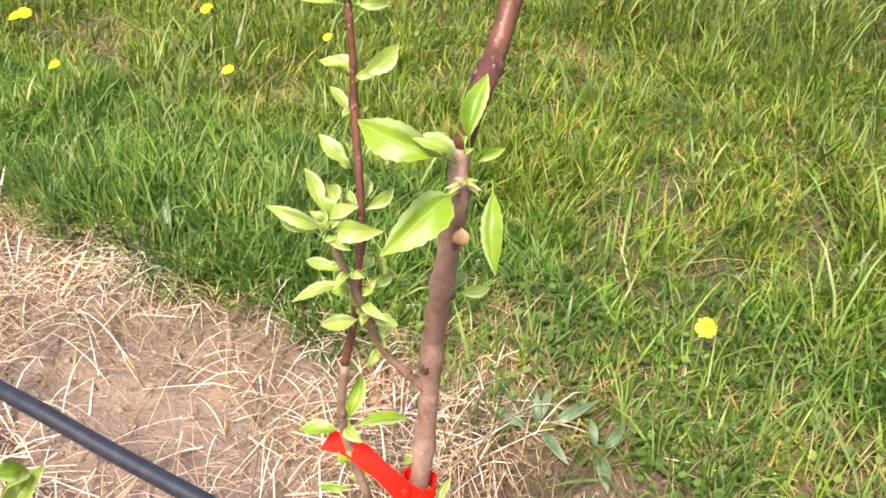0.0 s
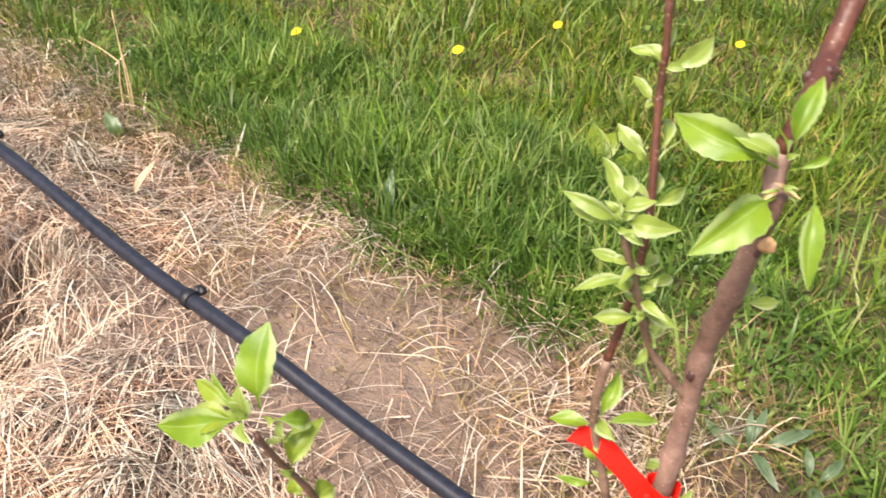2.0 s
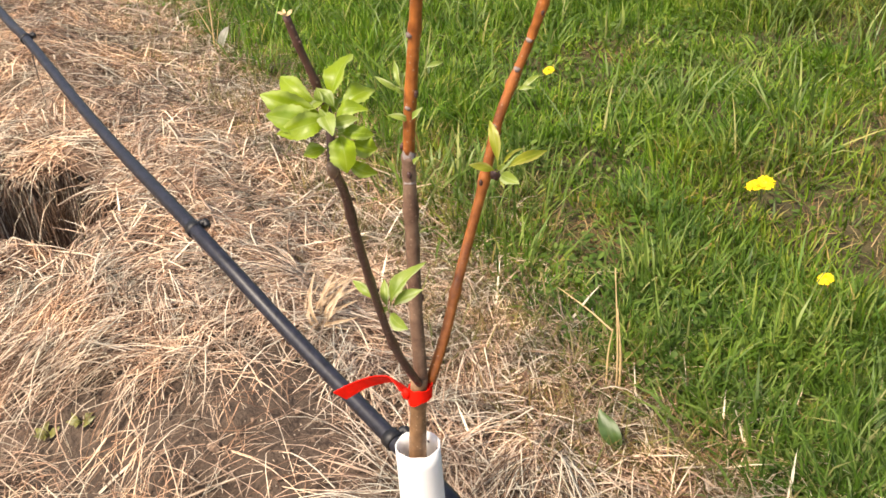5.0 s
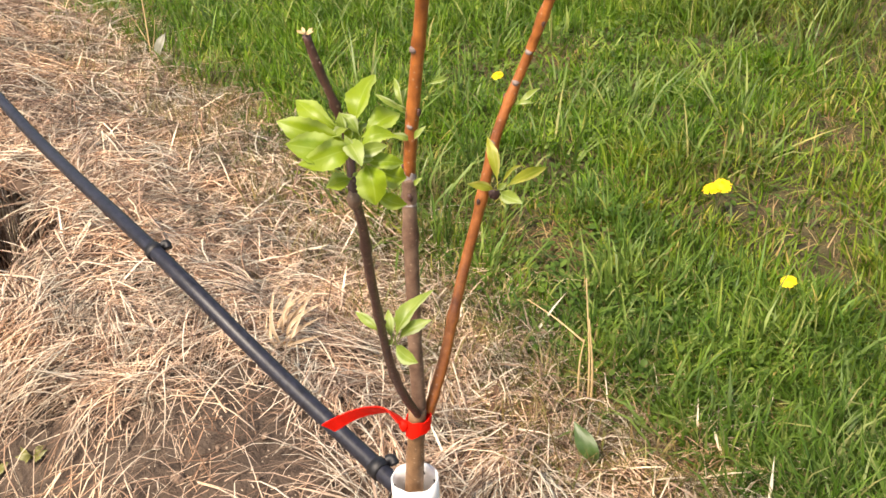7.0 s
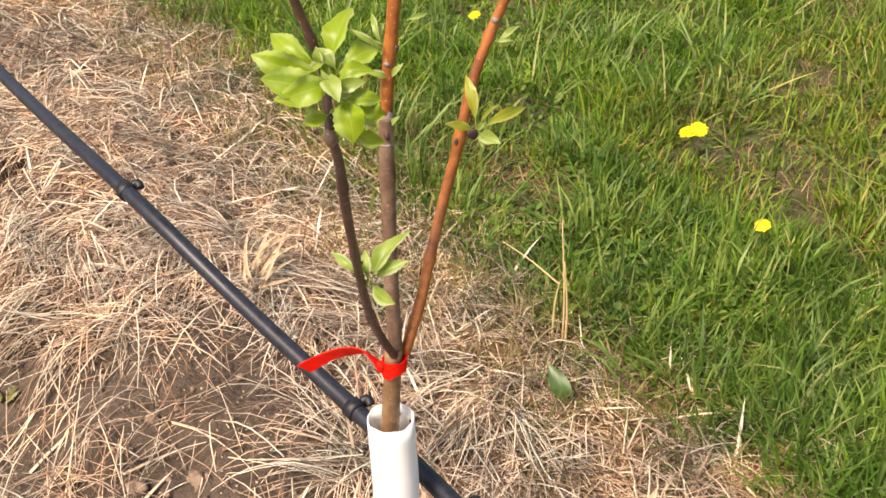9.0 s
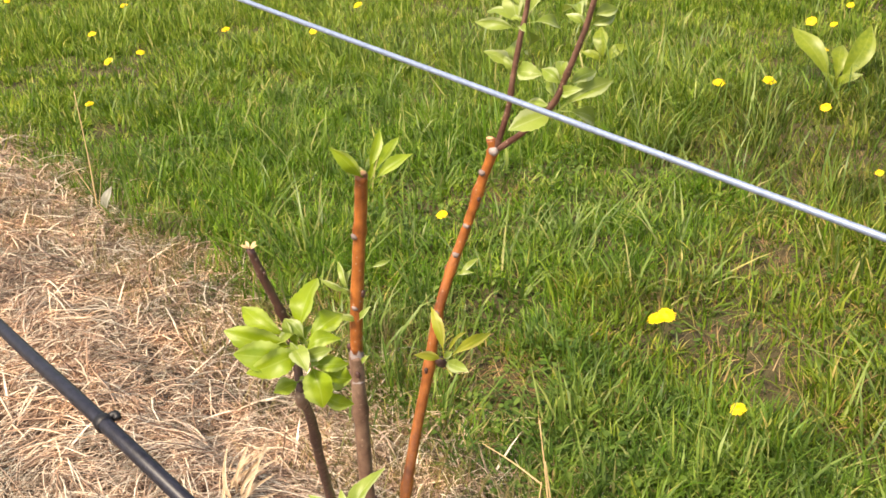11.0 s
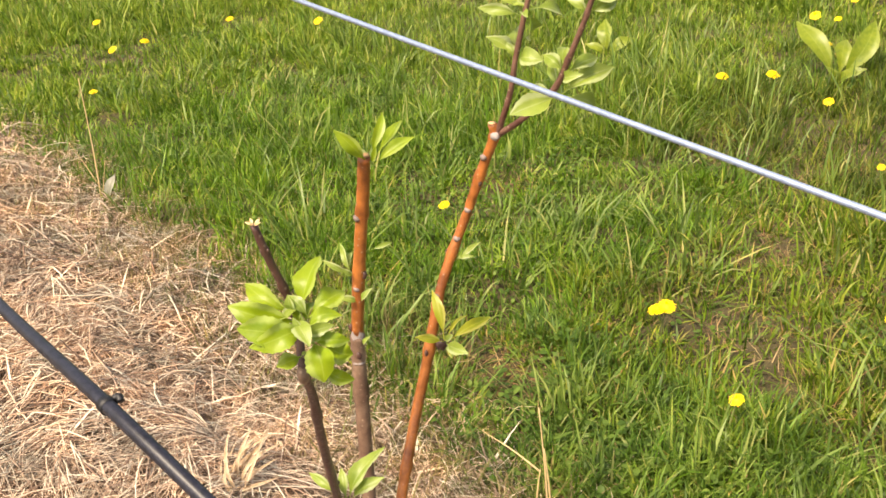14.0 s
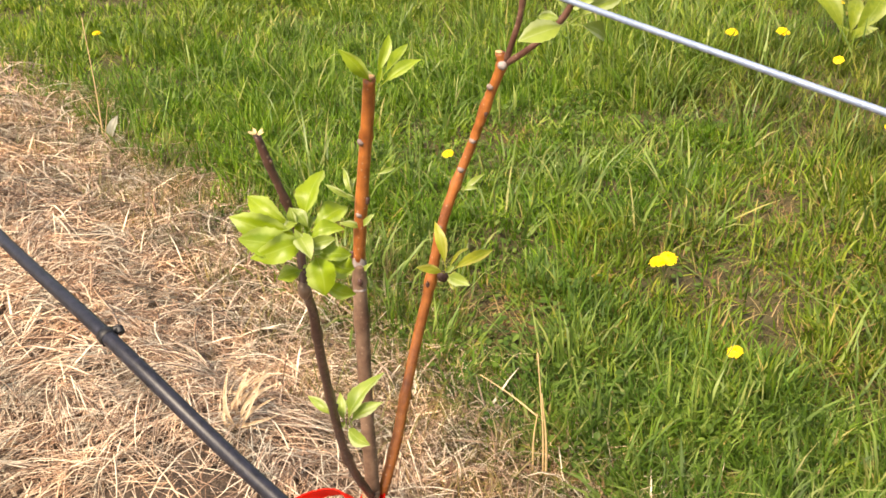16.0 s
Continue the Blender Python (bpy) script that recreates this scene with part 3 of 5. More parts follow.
# matted dead grass on the worn spots
for bu, bv, br, bare in WORN:
    n = int(8000 * br * bare)
    u, v = bu + rng.normal(0, br * 0.62, n), bv + rng.normal(0, br * 0.45, n)
    x, y = to_xy(u, v)
    tagged(blades("thatch", x, y, rng.uniform(0.03, 0.08, n), rng.uniform(0.0014, 0.0034, n), rng.uniform(1.0, 1.55, n), rng.uniform(-0.2, 0.4, n), MAT, 2), "red-brown dead grass matted on a worn spot", "dry grass")

# dry standing tufts where the turf thins out
u, v = scatter(11000, -1.2, 4.5, 0.28, 0.85, 0.025)
x, y = to_xy(u, v)
n = len(x)
tagged(blades("dry_grass", x, y, rng.uniform(0.03, 0.11, n), rng.uniform(0.0012, 0.003, n), rng.uniform(0.55, 1.35, n), rng.uniform(0.1, 0.9, n), DRY), "withered tan grass tufts along the turf edge", "dry grass")

# fading tufts, half green and half tan, in the mixed border between straw and lawn
for count, u0, u1, v0, v1 in ((1600, 1.45, 2.2, 0.36, 0.62), (2500, 2.3, 3.6, 0.42, 0.72), (1200, -0.9, -0.12, 0.42, 0.76), (500, -0.1, 0.35, 0.46, 0.70), (900, 1.2, 2.1, 0.48, 0.68), (2600, 2.6, 4.4, 0.38, 0.76), (450, -0.15, 0.30, 0.20, 0.48), (2600, 2.1, 4.2, 0.58, 0.88)):
    u, v = scatter(count, u0, u1, v0, v1, 0.022)
    x, y = to_xy(u, v)
    n = len(x)
    tagged(blades("fading_grass", x, y, rng.uniform(0.03, 0.12, n), rng.uniform(0.0014, 0.0034, n), rng.uniform(0.2, 1.2, n), rng.uniform(0.2, 1.2, n), OLIVE), "half-withered olive and tan grass tufts by the straw", "dry grass")


def stalks(name, u, v, length, radius, lift, label, sec=5, way=None):
    """Thin three-sided stalks that lie curled on the ground."""
    n = len(u)
    x, y = to_xy(u, v)
    az = 9.0 * value_noise(x, y, 2.6, 61) + rng.normal(0, np.where(u < 1.6, 0.95, 1.6), n) + np.pi * rng.integers(0, 2, n)
    if way is not None:
        az = way
    curl = rng.normal(0, 0.30, n) * rng.choice((0.35, 1.0, 2.2), n) * np.where(u < 1.1, 0.22, 1.0)
    arch, tilt = rng.uniform(0, 0.03, n) * np.minimum(1, length / 0.12), rng.normal(0, 0.02, n)
    line = []
    mid, end = az + curl * 0.25, az + curl * 0.5
    z0, zm, z1 = height(x, y), height(x + np.cos(mid) * length / 2, y + np.sin(mid) * length / 2), height(x + np.cos(end) * length, y + np.sin(end) * length)
    for k in range(sec):
        s = k / (sec - 1)
        lie = z0 * (1 - s) * (1 - 2 * s) + zm * 4 * s * (1 - s) + z1 * s * (2 * s - 1)
        line.append(np.stack((x, y, np.maximum(lie, height(x, y)) + lift + arch * np.sin(np.pi * s) + tilt * (s - 0.5)), 1))
        a = az + curl * s
        x, y = x + np.cos(a) * length / (sec - 1), y + np.sin(a) * length / (sec - 1)
    line = np.stack(line, 1)
    side = np.stack((-np.sin(az), np.cos(az), np.zeros(n)), 1)
    rows = []
    for k in range(sec):
        r = radius * (1.0 - 0.45 * k / (sec - 1))
        for j in range(3):
            c, s = math.cos(2.094 * j + 0.5), math.sin(2.094 * j + 0.5)
            off = side * (c * r)[:, None] * 1.25
            off[:, 2] += s * r * 0.8
            rows.append(line[:, k] + off)
    verts = np.stack(rows, 1).reshape(-1, 3)
    quads = [(3 * k + j, 3 * k + (j + 1) % 3, 3 * k + 3 + (j + 1) % 3, 3 * k + 3 + j) for k in range(sec - 1) for j in range(3)]
    ob = arrays(name, verts, *repeat_faces(quads, n, 3 * sec), STRAW)
    return tagged(ob, label, "straw", kind="stuff")


def straw_share(u, v):
    """How thick the straw lies, from 0 to 1: bare patches of soil, thick mats round the hollows."""
    x, y = to_xy(u, v)
    s = 0.26 + 1.6 * (value_noise(u, v, 3.6, 31) - 0.36) - 0.20 * np.exp(-((u + 0.35) / 0.35) ** 2 - ((v - 0.32) / 0.28) ** 2) + 0.6 * np.clip(u - 0.8, 0, 1.6) + 0.35 * np.exp(-((u - 1.5) / 0.4) ** 2 - ((v - 0.3) / 0.3) ** 2) - 0.60 * np.exp(-((u - 2.15) / 0.4) ** 2 - ((v + 0.2) / 0.27) ** 2)
    s = s + 0.45 * np.exp(-((u - 0.35) / 0.5) ** 2 - ((v + 0.14) / 0.2) ** 2)
    s = s + 0.9 * np.exp(-((u - 0.85) / 0.33) ** 2 - ((v + 0.10) / 0.2) ** 2)
    s = s * (1 - 0.30 * np.exp(-((u - 0.40) / 0.42) ** 4 - ((v - 0.33) / 0.25) ** 4))
    s = s * np.clip(0.30 + 1.5 * value_noise(u, v, 8.5, 33), 0.3, 1.5)
    s = s * np.clip((0.86 - v) / 0.25, 0, 1) * np.clip((v + 1.9) / 0.4, 0, 1)
    # straw blown thick against the row, swept thin elsewhere: u, v, half widths, how much
    for bu, bv, ru, rv, more in ((2.9, 0.25, 0.8, 0.35, 0.65), (1.50, 0.38, 0.35, 0.22, 0.50), (2.35, 0.30, 0.4, 0.2, 0.3), (0.10, 0.30, 0.2, 0.14, 0.5)):
        s = s + more * np.exp(-((u - bu) / ru) ** 2 - ((v - bv) / rv) ** 2)
    for bu, bv, ru, rv, less in ((2.12, -0.24, 0.26, 0.16, 0.50), (2.06, 0.10, 0.20, 0.10, 0.75), (1.85, 0.02, 0.26, 0.12, 0.62), (1.64, -0.19, 0.20, 0.13, 0.80), (1.12, -0.26, 0.22, 0.12, 0.85), (1.28, -0.16, 0.15, 0.09, 0.92), (0.85, 0.34, 0.36, 0.22, 0.62), (0.74, 0.46, 0.15, 0.07, 0.6), (0.62, 0.33, 0.12, 0.09, 0.6), (-0.36, 0.68, 0.42, 0.22, 0.93)):
        s = s * (1 - less * np.exp(-((u - bu) / ru) ** 4 - ((v - bv) / rv) ** 4))
    for hx, hy, r, d in HOLLOWS[:2]:
        s = s * (1 - 0.85 * np.exp(-(np.hypot(x - hx, y - hy + 0.06) / (r * 0.8)) ** 4))
    return s


def strewn(n, u0, u1, v0, v1):
    u, v = rng.uniform(u0, u1, n), rng.uniform(v0, v1, n)
    keep = rng.uniform(0, 1, n) < straw_share(u, v)
    return u[keep], v[keep]


u, v = strewn(34000, -1.0, 6.0, -0.9, 0.62)
n = len(u)
stalks("straw", u, v, rng.uniform(0.035, 0.20, n) * np.clip(1.25 - v, 0.4, 1), rng.uniform(0.0006, 0.0016, n), rng.uniform(0.001, 0.022, n), "pale dry straw stalks strewn over brown soil")


# bundles of combed straw that hang together and slide down towards the wheel track
for count, u0, u1, v0, v1 in ((75, 0.62, 1.55, -0.20, 0.22), (70, 1.75, 3.1, -0.40, 0.00), (40, 1.6, 2.9, 0.10, 0.42)):
    bu, bv = rng.uniform(u0, u1, count), rng.uniform(v0, v1, count)
    heading = math.atan2(-0.904, -0.427) + rng.normal(0, 0.9, count)
    k = np.repeat(np.arange(count), 26)
    k = k[(np.hypot(bu[k] - 1.29, bv[k] + 0.12) > 0.16) & (straw_share(bu, bv) > 0.55)[k]]
    n = len(k)
    stalks("straw", bu[k] + rng.normal(0, 0.022, n), bv[k] + rng.normal(0, 0.018, n), rng.uniform(0.07, 0.20, n), rng.uniform(0.0007, 0.0015, n), rng.uniform(0.004, 0.034, n), "combed bundles of pale straw", 6, heading[k] + rng.normal(0, 0.26, n))
# coarse pale stalks lying on top, farther along the row
u, v = strewn(5200, 2.5, 6.5, -0.6, 0.66)
n = len(u)
stalks("straw", u, v, rng.uniform(0.06, 0.24, n), rng.uniform(0.0013, 0.0026, n), rng.uniform(0.012, 0.030, n), "coarse pale straw on top of the mat", 5)


def hanging(name, hx, hy, r, n, a0, a1, drop, label):
    """Stalks that hang from a hollow's far rim down into it."""
    sec = 6
    ang = rng.uniform(a0, a1, n)
    start = r * rng.uniform(0.95, 1.35, n)
    x, y = hx + np.cos(ang) * start, hy + np.sin(ang) * start
    z = height(x, y) + rng.uniform(0.015, 0.055, n)
    az, length = ang + np.pi + rng.normal(0, 1.15, n), rng.uniform(0.06, 0.22, n)
    line = []
    for k in range(sec):
        q = k / (sec - 1)
        line.append(np.stack((x + np.cos(az) * length * q * 0.8, y + np.sin(az) * length * q * 0.8, z + 0.03 * q - drop * rng.uniform(0.9, 1.1, n) * q * q), 1))
    line = np.stack(line, 1)
    side = np.stack((-np.sin(az), np.cos(az), np.zeros(n)), 1)
    radius = rng.uniform(0.0007, 0.0017, n)
    rows = []
    for k in range(sec):
        rr = radius * (1.0 - 0.5 * k / (sec - 1))
        for j in range(3):
            off = side * (math.cos(2.094 * j) * rr)[:, None]
            off[:, 2] += math.sin(2.094 * j) * rr
            rows.append(line[:, k] + off)
    quads = [(3 * k + j, 3 * k + (j + 1) % 3, 3 * k + 3 + (j + 1) % 3, 3 * k + 3 + j) for k in range(sec - 1) for j in range(3)]
    ob = arrays(name, np.stack(rows, 1).reshape(-1, 3), *repeat_faces(quads, n, 3 * sec), STRAW)
    return tagged(ob, label, "straw", kind="stuff")


hanging("hanging_straw", -1.08, 1.31, 0.20, 330, 0.1, 2.4, 0.13, "dry straw hanging over the rim of a washed-out hollow")


def overhang(hx, hy, r, a0, a1, reach, label):
    """A crust of soil and matted straw that juts out over a hollow's far side."""
    bm = bmesh.new()
    steps, rows = 26, []
    for k in range(steps):
        a = a0 + (a1 - a0) * k / (steps - 1)
        ease = math.sin(math.pi * k / (steps - 1)) ** 0.6
        row = []
        for q in range(5):
            d = r * (1.3 - (1.3 - 1.0 + reach * ease) * q / 4) + 0.012 * math.sin(7 * a + 2 * q)
            x, y = hx + math.cos(a) * d, hy + math.sin(a) * d
            ox, oy = hx + math.cos(a) * r * 1.5, hy + math.sin(a) * r * 1.5
            z = max(float(height(ox, oy)), float(height(x, y))) + 0.012 - 0.004 * q * q * 0.6 + 0.008 * noise.noise(Vector((x, y, 0)) * 14)
            row.append((bm.verts.new((x, y, z)), bm.verts.new((x, y, z - 0.028))))
        rows.append(row)
    for a, b in zip(rows, rows[1:]):
        for q in range(4):
            bm.faces.new((a[q][0], a[q + 1][0], b[q + 1][0], b[q][0]))
            bm.faces.new((a[q][1], b[q][1], b[q + 1][1], a[q + 1][1]))
        bm.faces.new((a[4][0], a[4][1], b[4][1], b[4][0]))
        bm.faces.new((a[0][0], b[0][0], b[0][1], a[0][1]))
    for row in (rows[0], rows[-1]):
        for q in range(4):
            bm.faces.new((row[q][0], row[q][1], row[q + 1][1], row[q + 1][0]))
    bmesh.ops.recalc_face_normals(bm, faces=bm.faces)
    return tagged(part("soil_crust", bm, CLOD), label, "soil", kind="structure")


overhang(-2.59, 2.115, 0.235, 0.15, 2.9, 0.55, "crust of soil and matted straw jutting over a dark hole")


def matted(hx, hy, r, n, a0, a1, label):
    """Straw lying every way on a crust's top, its ends drooping over the edge."""
    sec = 6
    ang, out = rng.uniform(a0, a1, n), r * rng.uniform(0.50, 1.55, n)
    x, y = hx + np.cos(ang) * out, hy + np.sin(ang) * out
    top = np.maximum(height(hx + np.cos(ang) * r * 1.5, hy + np.sin(ang) * r * 1.5), height(x, y)) + 0.012 + rng.uniform(0.0, 0.022, n)
    az, length, sag = rng.uniform(0, 2 * np.pi, n), rng.uniform(0.07, 0.24, n), rng.uniform(0.0, 0.09, n)
    line = []
    for k in range(sec):
        q = k / (sec - 1) - 0.35
        line.append(np.stack((x + np.cos(az + 0.6 * q) * length * q, y + np.sin(az + 0.6 * q) * length * q, top - sag * q * q * 2 * (q > 0)), 1))
    line = np.stack(line, 1)
    side = np.stack((-np.sin(az), np.cos(az), np.zeros(n)), 1)
    radius = rng.uniform(0.0007, 0.0018, n)
    rows = []
    for k in range(sec):
        for j in range(3):
            off = side * (math.cos(2.094 * j) * radius * (1 - 0.08 * k))[:, None]
            off[:, 2] += math.sin(2.094 * j) * radius
            rows.append(line[:, k] + off)
    quads = [(3 * k + j, 3 * k + (j + 1) % 3, 3 * k + 3 + (j + 1) % 3, 3 * k + 3 + j) for k in range(sec - 1) for j in range(3)]
    return tagged(arrays("matted_straw", np.stack(rows, 1).reshape(-1, 3), *repeat_faces(quads, n, 3 * sec), STRAW), label, "straw", kind="stuff")


matted(-2.59, 2.115, 0.235, 900, -0.2, 3.3, "tangled dry straw matted on the crust over a dark hole")
hanging("hanging_straw", -2.59, 2.115, 0.235, 230, 0.0, 3.2, 0.20, "dry straw hanging over the rim of a dark hole")

# broad withered leaf blades lying in the straw
u, v = strewn(1500, -0.8, 4.5, -0.7, 0.66)
x, y = to_xy(u, v)
n = len(x)
tagged(blades("dead_blades", x, y, rng.uniform(0.05, 0.15, n), rng.uniform(0.003, 0.0075, n) * np.where(u < 1.0, 0.6, 1.0), rng.uniform(1.05, 1.5, n), rng.uniform(-0.1, 0.5, n), STRAW, 3, -0.004), "broad pale withered leaf blades lying in the straw", "dry leaf")

u, v = strewn(40000, -1.0, 5.0, -0.8, 0.80)
n = len(u)
stalks("straw", u, v, rng.uniform(0.05, 0.15, n), rng.uniform(0.0004, 0.0010, n), rng.uniform(0.0, 0.016, n), "fine dry straw matted on the soil", 4)
u, v = strewn(30000, -1.0, 4.0, -0.8, 0.85)
n = len(u)
stalks("straw", u, v, rng.uniform(0.015, 0.06, n), rng.uniform(0.0005, 0.0011, n), rng.uniform(0.0, 0.006, n), "short broken straw bits on the soil", 3)

# small round leaves of clover and other low weeds in the turf
def leaflets(name, n, u0, u1, v0, v1, size, up, label, floor_=0.42):
    u, v = scatter(n, u0, u1, v0, v1, 0.05)
    keep = (v > edge_of_grass(u) - 0.03) & (value_noise(u, v, 2.4, 41) > floor_)
    u, v = u[keep], v[keep]
    x, y = to_xy(u, v)
    n = len(x)
    z = height(x, y) + rng.uniform(0.15, 1.0, n) * up
    az, tip = rng.uniform(0, 2 * np.pi, n), rng.normal(0, 0.35, n)
    r = size * rng.uniform(0.6, 1.3, n)
    rows = []
    for k in range(6):
        a = k * math.pi / 3
        c, s = math.cos(a) * r, math.sin(a) * r * 0.8
        rows.append(np.stack((x + c * np.cos(az) - s * np.sin(az), y + c * np.sin(az) + s * np.cos(az), z + c * np.sin(tip) + 0.25 * np.abs(s)), 1))
    ob = arrays(name, np.stack(rows, 1).reshape(-1, 3), *repeat_faces([(0, 1, 2, 3), (0, 3, 4, 5)], n, 6), CLOVER)
    return tagged(ob, label, "clover", kind="stuff")


leaflets("clover", 3500, 2.4, 6.0, 0.6, 2.4, 0.0085, 0.05, "patches of larger low weed leaves in the grass")
leaflets("clover", 8500, -1.2, 4.2, 0.5, 2.6, 0.0072, 0.045, "dark green clover and low weed leaves in the grass")

leaflets("clover", 1000, 1.55, 2.15, 0.60, 0.95, 0.0075, 0.045, "dark green low weed leaves crowding the turf edge", 0.15)
leaflets("clover", 600, -0.9, 0.2, 0.52, 0.85, 0.007, 0.03, "dark low weed leaves in the thin turf", 0.25)


def crumbs(name, n, u0, u1, v0, v1, lo, hi, mat, label, keep_near=None):
    """Small uneven stones or clods lying on the soil."""
    u, v = rng.uniform(u0, u1, n), rng.uniform(v0, v1, n)
    keep = rng.uniform(0, 1, n) < np.clip(1.6 * value_noise(u, v, 4, 51) - 0.35, 0, 1)
    u, v = u[keep], v[keep]
    x, y = to_xy(u, v)
    n = len(x)
    r = rng.uniform(lo, hi, n)
    z = height(x, y) + r * 0.2
    base = np.array(((1, 0, 0), (-1, 0, 0), (0, 1, 0), (0, -1, 0), (0, 0, 1), (0, 0, -1)), float)
    v3 = base[None] * rng.uniform(0.6, 1.15, (n, 6, 1)) * r[:, None, None] * np.array((1, 0.85, 0.7))
    v3 = v3 + rng.normal(0, 0.15, (n, 6, 3)) * r[:, None, None] + np.stack((x, y, z), 1)[:, None]
    tris = [(0, 2, 4), (2, 1, 4), (1, 3, 4), (3, 0, 4), (2, 0, 5), (1, 2, 5), (3, 1, 5), (0, 3, 5)]
    ob = arrays(name, v3.reshape(-1, 3), *repeat_faces(tris, n, 6), mat)
    return tagged(ob, label, "soil crumbs", kind="stuff")


crumbs("pebbles", 9000, -0.8, 3.0, -0.6, 0.55, 0.0012, 0.0032, PEBBLE, "tiny pale grit grains on the bare soil")
crumbs("pebbles", 1500, 0.95, 1.5, -0.36, -0.06, 0.0016, 0.0036, PEBBLE, "pale grit washed round the foot of the tree guard")
crumbs("soil_clods", 260, 1.50, 1.95, -0.34, -0.04, 0.003, 0.009, CLOD, "brown crumbly soil clods on a bare patch")
crumbs("soil_clods", 2500, -0.8, 3.2, -0.7, 0.6, 0.004, 0.013, CLOD, "brown crumbly soil clods")


# ---- leaves ----
def leaf_mesh(base, tip, width, curl=0.15, fold=0.35, roll=0.0, stalk=0.18, teeth=True, hint=(0.12, -0.75, 0.65), blunt=False):
    """One ovate leaf with a stalk, a folded midrib, a drooping tip and a toothed rim, in world axes."""
    bm = bmesh.new()
    uv = bm.loops.layers.uv.new("UVMap")
    base, tip = Vector(base), Vector(tip)
    d = tip - base
    length = d.length
    d.normalize()
    side = d.cross(Vector(hint))
    if side.length < 0.15:
        side = d.cross(Vector((0.8, -0.6, 0.2)))
    side.normalize()
    side = Matrix.Rotation(roll, 3, d) @ side
    twist, wave, bow = random.uniform(-0.5, 0.5), random.uniform(0, 6), random.uniform(-0.05, 0.05)
    peak, ruffle, droop = random.uniform(0.92, 1.18), random.uniform(0.10, 0.28), random.uniform(0.3, 1.0)
    if blunt:
        peak, ruffle, bow = random.uniform(0.95, 1.25), random.uniform(0.18, 0.36), random.uniform(-0.14, 0.14)
    rows, cols, grid = 19, 6, []
    for i in range(rows):
        s = i / (rows - 1)
        q = max(0.0, (s - stalk) / (1 - stalk))
        w = 0.04 * width if s < stalk else 0.5 * width * max(0.04, math.sin(math.pi * q ** peak) ** (0.8 if blunt else 0.85) * (1 - 0.12 * q) * (1 if q < 0.8 else 1 - 0.9 * (q - 0.8)))
        if teeth and s > stalk and i % 2:
            w *= 1.09
        across = Matrix.Rotation(twist * (s - 0.4), 3, d) @ side
        up = across.cross(d)
        line = base + d * (length * s) + up * (length * curl * (math.sin(math.pi * s) - droop * s * s)) + side * (length * bow * math.sin(math.pi * s))
        ring = []
        for j in range(cols + 1):
            c = j / cols * 2 - 1
            lift = fold * abs(c) ** 1.2 * w * (1 - 0.5 * q) + ruffle * w * abs(c) * math.sin(11 * s + 2 * c + wave)
            ring.append((bm.verts.new(line + across * (c * w) + up * lift), (j / cols, s)))
        grid.append(ring)
    for a, b in zip(grid, grid[1:]):
        for j in range(cols):
            quad = (a[j], a[j + 1], b[j + 1], b[j])
            f = bm.faces.new([q[0] for q in quad])
            for lp, q in zip(f.loops, quad):
                lp[uv].uv = q[1]
    return bm


def leaves(parent, rows, mat, curl=0.16, fold=0.40, label="", spread=0.45, widen=1.15, lengthen=1.0, extra=0.45, blunt=False, stalk=0.18):
    for base, tip, width in rows:
        o = parent.location
        tip = Vector(base).lerp(Vector(tip), lengthen)
        bm = leaf_mesh(Vector(base) - o, Vector(tip) - o, width * widen, curl * random.uniform(0.5, 1.4), fold * random.uniform(0.6, 1.3), random.uniform(-spread, spread), stalk, blunt=blunt)
        part("leaf", bm, mat, parent, label)
        for _ in range(int(extra + random.random())):
            b = Vector(base) - o
            d = Vector((random.uniform(-1, 1), random.uniform(-1, 0.3), random.uniform(0.0, 1.0))).normalized() * (Vector(tip) - Vector(base)).length * random.uniform(0.3, 0.65)
            part("leaf", leaf_mesh(b, b + d, d.length * 0.42, curl, fold, random.uniform(-0.5, 0.5)), LEAF_PALE, parent, "small unfolding leaf")


def nearer(rows, shift):
    """The same leaves, moved as a whole."""
    return [(Vector(a) + Vector(shift), Vector(b) + Vector(shift), w) for a, b, w in rows]


def wood(parent, name, points, r0, r1, mat, nodes=(), label="", steps=6, sides=12, wobble=0.032):
    """A branch through the points, with swollen buds at the given shares of its length."""
    o = parent.location
    line = [p - o for p in spline(points, steps)]
    ph = random.uniform(0, 9)

    def radius(s):
        r = r0 + (r1 - r0) * s
        r *= 1 + wobble * math.sin(13 * s + ph) + wobble * 0.6 * math.sin(37 * s + 2 * ph)
        for q in nodes:
            r *= 1 + 0.26 * math.exp(-((s - q) / 0.012) ** 2)
        return r
    bm = bmesh.new()
    sweep(bm, line, radius, sides)
    n, buds = len(line), []
    for k, q in enumerate(nodes):
        p = line[min(n - 1, int(q * (n - 1)))]
        a = 2.4 * k + ph
        r = radius(q)
        buds.append((p + Vector((math.cos(a), math.sin(a), 0.3)) * r * 0.80, r * 0.33))
    ob = part(name, bm, mat, parent, label)
    for k, (place, size) in enumerate(buds):
        bm = bmesh.new()
        lump(bm, place, size, k, (1, 1, 1.6), 2)
        part("bud", bm, BARK_DARK, ob, "small dark bud")
    return ob


def knob(parent, name, place, size, mat, label="", stretch=(1, 1, 1)):
    bm = bmesh.new()
    lump(bm, Vector(place) - parent.location, size, size * 991, stretch, 2)
    return part(name, bm, mat, parent, label)


